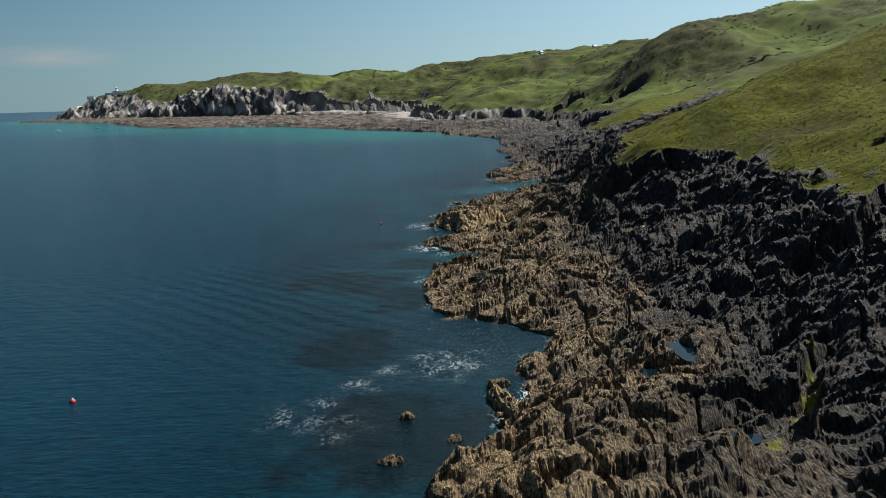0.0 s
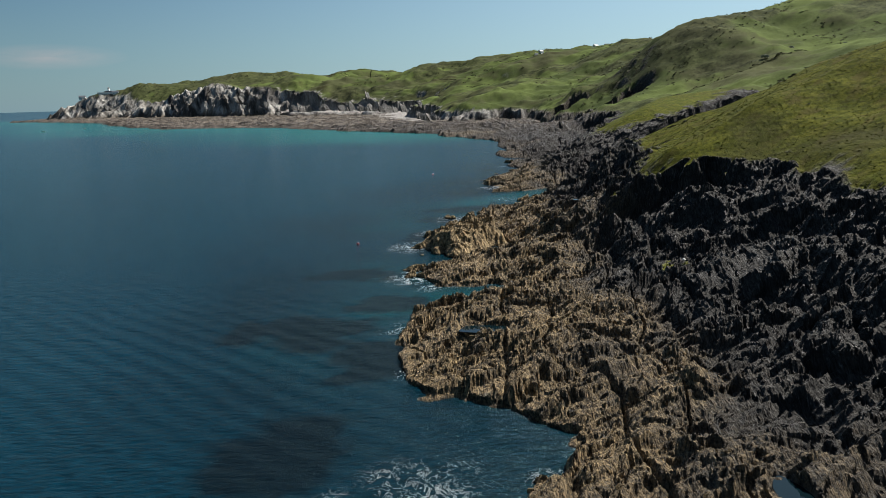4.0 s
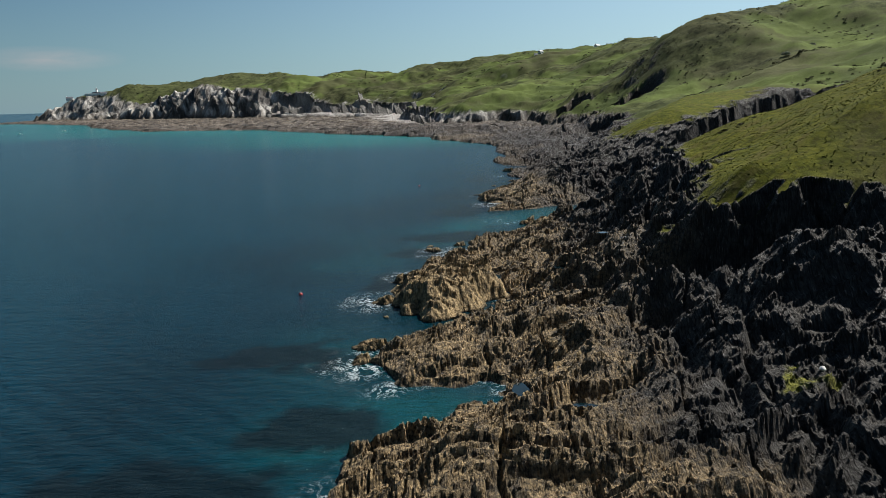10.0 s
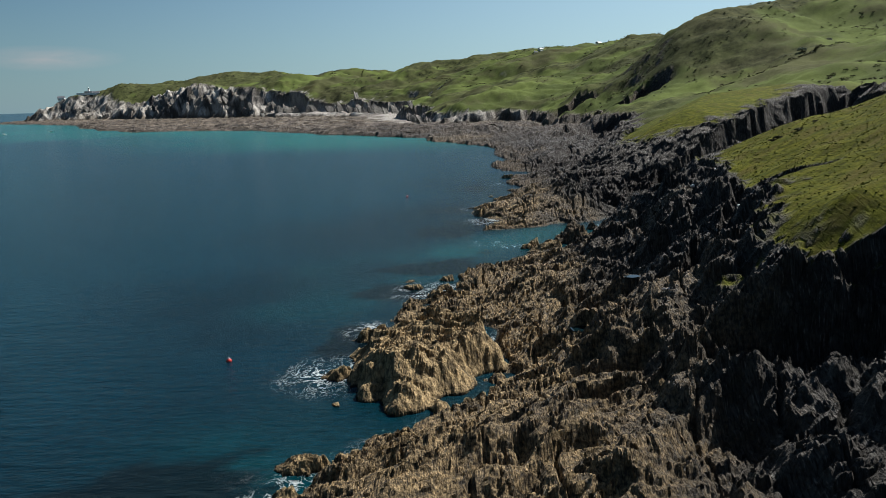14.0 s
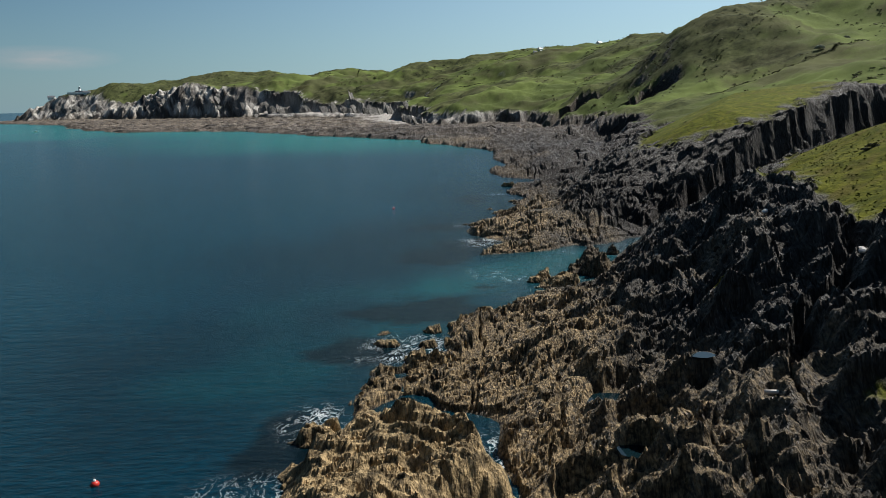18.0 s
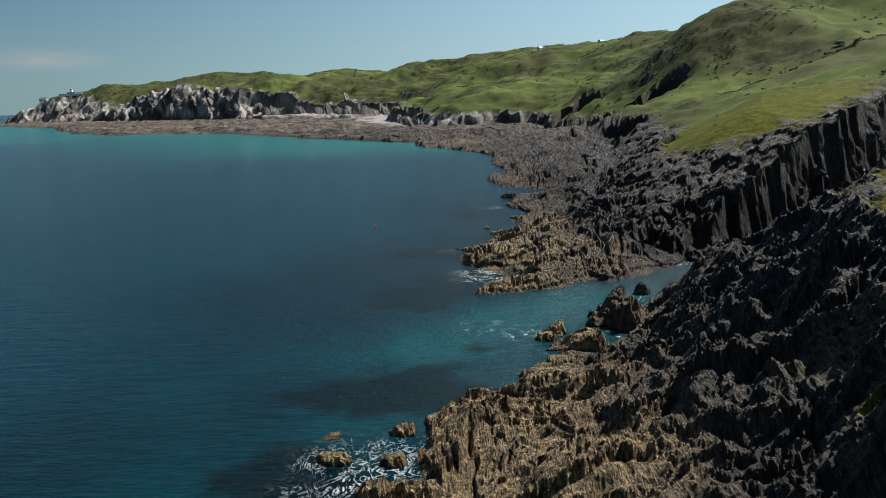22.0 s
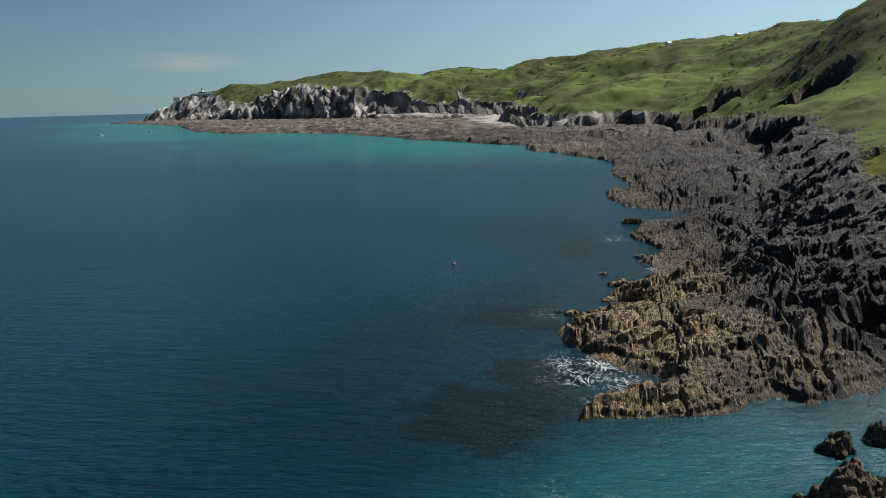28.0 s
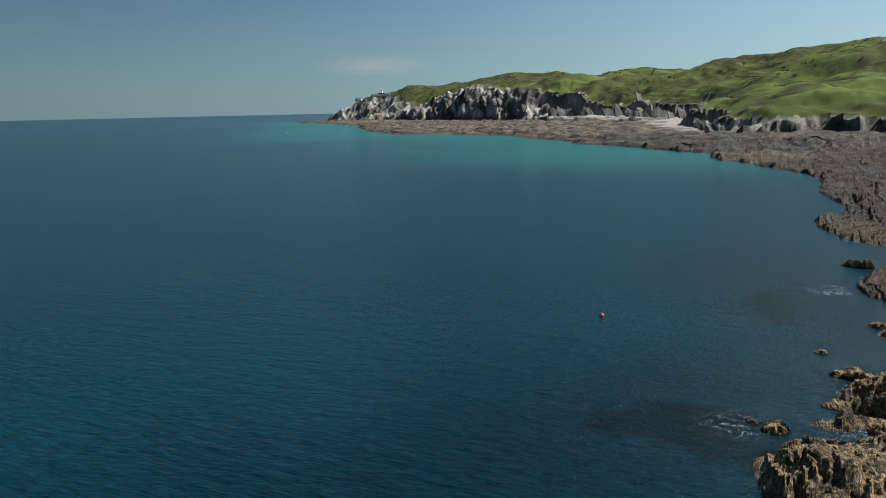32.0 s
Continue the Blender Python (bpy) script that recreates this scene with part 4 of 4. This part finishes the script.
for n in range(190):
    k = rng.integers(len(TOP_NEAR) + 10, len(TOP_NEAR) + 22)
    (ax, ay), (bx0, by0) = TOP[k], TOP[k + 1]
    t = rng.random()
    nx_, ny_ = -(by0 - ay), bx0 - ax
    d = math.hypot(nx_, ny_)
    out = rng.uniform(0.35, 1.0) * float(np.interp(ay, [700, 1000, 1300, 1900], [10, 14, 46, 50]))
    sx_, sy_ = ax + (bx0 - ax) * t + nx_ / d * out, ay + (by0 - ay) * t + ny_ / d * out
    h = rng.uniform(7, 15) * (0.6 if ay < 1000 else 1.0)
    z0 = float(height([sx_], [sy_])[0])
    if z0 < 1 or z0 > 45 or sy_ < 830:
        continue
    ob = new("cliff_slab", pale_fins[n % 6])
    ob.parent = ground
    ob.matrix_world = Matrix.LocRotScale((sx_, sy_, z0 + 0.1 * h), Euler((float(rng.normal(-0.25, 0.1)), float(rng.normal(-0.3, 0.12)), float(rng.normal(0.75, 0.3)))), (h * 0.8, h * 0.7, h))

# ---- rock pools ----
POOL_WATER = Nodes("still pool water")
POOL_WATER.bump(POOL_WATER.noise(6.0, detail=2), 0.02, 0.05)
POOL = POOL_WATER.finish(POOL_WATER.mix(POOL_WATER.noise(0.8), (0.002, 0.007, 0.010), (0.004, 0.013, 0.016)), 0.06, 0.3)
for (px, py, _, rx, ry), level in zip(POOLS, POOL_LEVELS):
    bm = bmesh.new()
    ring = [bm.verts.new((1.1 * rx * math.cos(a) * (1 + 0.12 * math.sin(3 * a + px)), 1.1 * ry * math.sin(a) * (1 + 0.12 * math.cos(2 * a + py)), 0))
            for a in np.linspace(0, 2 * math.pi, 25)[:-1]]
    bm.faces.new(ring)
    pool = part("rock_pool", bm, POOL)
    pool.location = (px, py, level - 0.12)
    tagged(pool, "still dark pool of sea water among slate rocks", "rock pool", "rock pools", "structure")

# ---- scrub and grass on the slopes ----
def leaf_material(name, low, high):
    m = Nodes(name)
    geo = m.tree.nodes.new("ShaderNodeNewGeometry")
    col = m.mix(geo.outputs["Random Per Island"], low, high)
    return m.finish(m.mix(m.noise(0.4), col, low), 0.85, 0.2)


GORSE = leaf_material("gorse leaves", (0.032, 0.036, 0.013), (0.080, 0.080, 0.027))
BLADE = leaf_material("grass blades", (0.065, 0.075, 0.009), (0.135, 0.135, 0.018))


def leaves(n, spread, size):
    """n leaf sprays in a low uneven mound."""
    a, r = rng.uniform(0, 2 * math.pi, n), rng.random(n) ** 0.5
    top = np.sqrt(np.clip(1 - r * r, 0, 1)) * rng.uniform(0.35, 1.0, n)
    c = np.stack([r * np.cos(a) * spread * rng.uniform(0.8, 1.3, n), r * np.sin(a) * spread * rng.uniform(0.7, 1.0, n), top * 0.75 * spread], -1)
    tips = rng.normal(0, size, (n, 4, 3))
    tips[..., 2] = np.abs(tips[..., 2]) * 0.9
    return c[:, None] + tips


SPRAY = np.array([(0, 1, 2), (0, 2, 3), (0, 3, 1)])
bush_meshes = []
for n in range(4):
    ob = joined("foliage", leaves(260, 1.0, 0.16), SPRAY, GORSE)
    bush_meshes.append(ob.data)
    bpy.data.objects.remove(ob)
WOOD = plain("gorse wood", (0.10, 0.075, 0.05), 0.9)
bm = bmesh.new()
for a in range(5):
    made = bmesh.ops.create_cone(bm, cap_ends=True, segments=5, radius1=0.06, radius2=0.02, depth=0.8,
                                 matrix=pose(0.18 * math.cos(a * 1.26), 0.18 * math.sin(a * 1.26), 0.22, 22 * math.sin(a * 1.26), 22 * math.cos(a * 1.26), 0))
stems = bpy.data.meshes.new("stems")
bm.to_mesh(stems)
bm.free()
stems.materials.append(WOOD)


def bush(x, y, z, size, turn, n):
    thing = empty("gorse_bush", x, y, z - 0.1 * size, turn)
    thing.scale = (size, size, size * 0.8)
    for name, me in (("foliage", bush_meshes[n % 4]), ("stems", stems)):
        ob = new(name, me)
        ob.parent = thing
    return tagged(thing, "low dark gorse bush on the grassy slope", "bush", "gorse bushes on the slope")


cx, cy = rng.uniform(66, 150, 26), rng.uniform(80, 250, 26)
bx = np.concatenate([cx + rng.normal(0, 3.0, 26) for _ in range(4)])
by_ = np.concatenate([cy + rng.normal(0, 1.5, 26) for _ in range(4)])
bz, bturf, _, _, _, _, bdt = terrain(bx, by_)
for n in np.flatnonzero((bturf > 0.9) & (bdt > 6)):
    bush(bx[n], by_[n], bz[n], float(rng.uniform(0.35, 0.95)), float(rng.uniform(0, 360)), int(n))


BLOSSOM = leaf_material("hawthorn blossom", (0.20, 0.22, 0.15), (0.52, 0.52, 0.44))
blossom_mesh = bush_meshes[0].copy()
blossom_mesh.materials.clear()
blossom_mesh.materials.append(BLOSSOM)
for hx, hy, size in ((213, 569, 2.3), (261, 572, 2.8), (300, 610, 2.2), (330, 585, 1.8)):
    thing = empty("hawthorn", hx, hy, float(height([hx], [hy])[0]) - 0.2, 37 * size)
    thing.scale = (size, size, size * 1.1)
    for name, me in (("foliage", blossom_mesh), ("stems", stems)):
        ob = new(name, me)
        ob.parent = thing
    tagged(thing, "round hawthorn in pale blossom on the green hillside", "bush", "hawthorns on the hill")

BRACKEN = leaf_material("bracken", (0.075, 0.078, 0.036), (0.14, 0.132, 0.062))


def scrub_field(name, count, x0, x1, y0, y1, low, high, sprays, label, cut=0.1, grain=38):
    """Clumps too many to count, thick where the noise is high."""
    x, y = rng.uniform(x0, x1, count), rng.uniform(y0, y1, count)
    z, turf_, _, _, _, _, dt_ = terrain(x, y)
    keep = (turf_ > 0.9) & (dt_ > 4) & (fbm(x / grain, y / grain, 4, 131) > cut)
    x, y, z = x[keep], y[keep], z[keep]
    size = rng.uniform(low, high, len(x))
    v = np.stack([leaves(sprays, 1.0, 0.32).reshape(-1, 3) for _ in range(12)])[rng.integers(0, 12, len(x))]
    v = v * size[:, None, None] + np.stack([x, y, z - 0.1 * size], -1)[:, None]
    ob = joined(name, v.reshape(-1, 4, 3), SPRAY, BRACKEN)
    return tagged(ob, label, "scrub", kind="stuff")


scrub_field("scrub", 260, 66, 260, 60, 330, 0.2, 0.5, 14, "scattered dark scrub and bracken on the near slope", 0.25, 14)
scrub_field("bracken", 4500, 130, 520, 380, 1000, 0.5, 1.3, 14, "dark bracken and gorse covering the hillside", 0.15)
scrub_field("heath", 6000, -900, 450, 1000, 2000, 1.2, 2.4, 10, "dark heath covering the far headland", 0.2, 60)

gx, gy = rng.uniform(44, 130, 26000), rng.uniform(75, 260, 26000)
gz, gturf, _, _, _, _, gdt = terrain(gx, gy)
keep = (gturf > 0.8) & (gx < 60 + 90 * rng.random(26000))
gx, gy, gz = gx[keep], gy[keep], gz[keep]
blade = rng.normal(0, 0.075, (len(gx), 4, 3))
blade[:, 0] = (0, 0, -0.05)
blade[:, 1:, 2] = rng.uniform(0.03, 0.10, (len(gx), 3))
tuft_ob = joined("grass", blade * rng.uniform(0.8, 1.8, (len(gx), 1, 1)) + np.stack([gx, gy, gz], -1)[:, None], SPRAY, BLADE)
tagged(tuft_ob, "short sunlit grass tussocks on the slope", "grass", kind="stuff")

# ---- field hedges on the far hills ----
HEDGES = (((-330, 1700), (60, 1640)), ((-300, 1600), (20, 1540)), ((-160, 1560), (-120, 1900)), ((20, 1300), (180, 1210)), ((60, 1100), (220, 1060)),
          ((120, 1330), (260, 1250)), ((-40, 1750), (140, 1500)), ((180, 540), (330, 590)), ((-420, 1760), (-60, 1800)))
for (ax, ay), (bx0, by0) in HEDGES:
    n = int(math.hypot(bx0 - ax, by0 - ay) / 2.2)
    t = np.linspace(0, 1, n)
    hx, hy = ax + (bx0 - ax) * t + 3 * fbm(t * 6, t * 0 + ax, 2, 5), ay + (by0 - ay) * t + 3 * fbm(t * 6, t * 0 + ay, 2, 6)
    v = np.stack([leaves(14, 1.3, 0.4).reshape(-1, 3) for _ in range(n)]) + np.stack([hx, hy, height(hx, hy) - 0.2], -1)[:, None]
    hedge = joined("hedge", v.reshape(-1, 4, 3), SPRAY, GORSE)
    tagged(hedge, "dark hedge bank between far green fields", "hedge", "field hedges", "stuff")

# ---- lighthouse and houses ----
WHITE = plain("white render", (0.80, 0.79, 0.76), 0.6, 0.06)
SLATE = plain("roof slate", (0.12, 0.125, 0.14), 0.5, 0.3, 1.0)
GLASS = plain("dark window glass", (0.02, 0.025, 0.03), 0.1, 0.1)
RED = plain("red paint", (0.45, 0.03, 0.02), 0.4, 0.15)
IRON = plain("grey iron", (0.2, 0.2, 0.2), 0.5, 0.2, metal=0.6)


def house(x, y, turn, w, d, h, label, category="house", group=""):
    """White house: walls, slate roof, chimneys, windows, door."""
    z = float(height([x], [y])[0])
    thing = empty("house", x, y, z - 0.3, turn)
    part("wall", box(bmesh.new(), -w / 2, -d / 2, -1.5, w / 2, d / 2, h, 0.06), WHITE, thing)
    bm = bmesh.new()
    e = 0.35
    pts = [(-w / 2 - e, -d / 2 - e, h), (w / 2 + e, -d / 2 - e, h), (w / 2 + e, d / 2 + e, h), (-w / 2 - e, d / 2 + e, h),
           (-w / 2 - e, 0, h + d * 0.42), (w / 2 + e, 0, h + d * 0.42)]
    vs = [bm.verts.new(p) for p in pts]
    for f in ((0, 1, 5, 4), (2, 3, 4, 5), (0, 4, 3), (1, 2, 5), (3, 2, 1, 0)):
        bm.faces.new([vs[i] for i in f])
    roof = part("roof", bm, SLATE, thing, "grey slate roof")
    part("chimney", box(bmesh.new(), -w / 2 + 0.3, -0.45, h + d * 0.2, -w / 2 + 1.2, 0.45, h + d * 0.42 + 1.1, 0.05), WHITE, roof)
    for k in range(max(2, int(w / 3))):
        cx = -w / 2 + (k + 0.5) * w / max(2, int(w / 3))
        part("window", box(bmesh.new(), cx - 0.5, -d / 2 - 0.04, 1.0, cx + 0.5, -d / 2 + 0.05, 2.3), GLASS, thing)
    return tagged(thing, label, category, group)


lz = float(height([-795], [1815])[0])
light = empty("lighthouse", -795, 1815, lz)
part("tower", cone(bmesh.new(), 0, 0, -2, 11, 2.8, 2.3, 20), WHITE, light, smooth=True)
part("gallery", cone(bmesh.new(), 0, 0, 11, 11.5, 3.1, 3.1, 20), WHITE, light)
lantern = part("lantern", cone(bmesh.new(), 0, 0, 11.5, 14, 1.6, 1.6, 12), GLASS, light, "glazed lantern room")
part("dome", cone(bmesh.new(), 0, 0, 14, 15.4, 1.8, 0.2, 12), WHITE, lantern)
part("engine_room", box(bmesh.new(), -9, -5, -2, 9, 5, 5.5, 0.1), SLATE, light, "dark-roofed engine room")
part("yard_wall", box(bmesh.new(), -26, -9, -3, 20, -8, 2.2, 0.1), WHITE, light, "white yard wall")
tagged(light, "white lighthouse with a flat engine room on the headland", "lighthouse")
house(-774, 1806, 10, 14, 8, 4.5, "white keeper's cottage beside the lighthouse")
house(-866, 1822, 15, 15, 9, 5.0, "white cottage near the cliff edge of the headland")
for n in range(18):
    house(196 + 7.5 * n + 5 * math.sin(n * 2.1), 1300 + 22 * math.sin(n * 1.7), 40 * math.sin(n), 6 + 2 * (n % 3), 5.5, 3.2,
          "small white house in the hilltop village", "house", "village houses")

# ---- buoys, boats, driftwood ----
def buoy(x, y):
    thing = empty("buoy", x, y, 0.05)
    bm = bmesh.new()
    bmesh.ops.create_uvsphere(bm, u_segments=16, v_segments=10, radius=0.34, matrix=Matrix.Diagonal((1, 1, 0.9, 1)))
    part("float", bm, RED, thing, smooth=True)
    part("collar", cone(bmesh.new(), 0, 0, 0.26, 0.40, 0.12, 0.09), WHITE, thing)
    bm = bmesh.new()
    cone(bm, 0, 0, 0.40, 0.62, 0.03, 0.03, 8)
    part("ring", bm, IRON, thing)
    tagged(thing, "round red mooring buoy floating on the sea", "buoy", "buoys")


buoy(3.2, 316.2)
buoy(-14.2, 177.4)
buoy(-41.4, 70.2)


def boat(x, y, turn):
    thing = empty("motor_boat", x, y, 0, turn)
    bm = bmesh.new()
    box(bm, -2.8, -1.0, -0.3, 2.8, 1.0, 0.7)
    for v in bm.verts:
        if v.co.x > 2:
            v.co.y *= 0.15
            v.co.x += 0.8 if v.co.z > 0 else 0
        if v.co.z < 0:
            v.co.y *= 0.6
    part("hull", bm, WHITE, thing)
    part("cabin", box(bmesh.new(), -0.6, -0.7, 0.7, 1.2, 0.7, 1.7, 0.15), WHITE, thing)
    part("windscreen", box(bmesh.new(), 1.2, -0.6, 1.0, 1.26, 0.6, 1.55), GLASS, thing)
    tagged(thing, "small white motor boat far out on the bay", "boat", "boats")


boat(-519, 1099, 20)
boat(-540, 1023, 200)

BLEACHED = plain("bleached wood", (0.62, 0.58, 0.52), 0.8, 0.15, 6)
bm = bmesh.new()
bmesh.ops.create_cone(bm, cap_ends=True, segments=10, radius1=0.17, radius2=0.12, depth=1.3, matrix=pose(0, 0, 0, 0, 82, -20))
log = part("driftwood_log", bm, BLEACHED, smooth=True)
log.location = (35.5, 170.2, float(height([35.5], [170.2])[0]) + 0.22)
tagged(log, "short bleached driftwood log on dark slate", "driftwood")


# pale quartz boulders on the dark slope
QUARTZ = plain("weathered quartz", (0.55, 0.53, 0.50), 0.8, 0.35, 4)


def boulder(x, y, size, turn, seed):
    bm = bmesh.new()
    bmesh.ops.create_icosphere(bm, subdivisions=2, radius=size)
    r = random.Random(seed)
    cuts = [Vector((r.uniform(-1, 1), r.uniform(-1, 1), r.uniform(-0.3, 1))).normalized() for _ in range(7)]
    for v in bm.verts:
        for c in cuts:
            past = v.co.dot(c) - 0.72 * size
            if past > 0:
                v.co -= c * past
        v.co.z *= 0.65
    ob = part("boulder", bm, QUARTZ)
    ob.location = (x, y, float(height([x], [y])[0]) + 0.2 * size)
    ob.rotation_euler = (0, 0, radians(turn))
    tagged(ob, "pale quartz boulder lying on dark slate", "boulder", "boulders")


for n, (x, y, size) in enumerate(((50.3, 203.0, 0.5), (49.2, 183.5, 0.65), (47.6, 181.0, 0.35), (51.8, 199.0, 0.25), (54.5, 205.5, 0.25), (42.0, 214.0, 0.25), (38.5, 122.9, 0.3))):
    boulder(x, y, size, 47 * n, n)
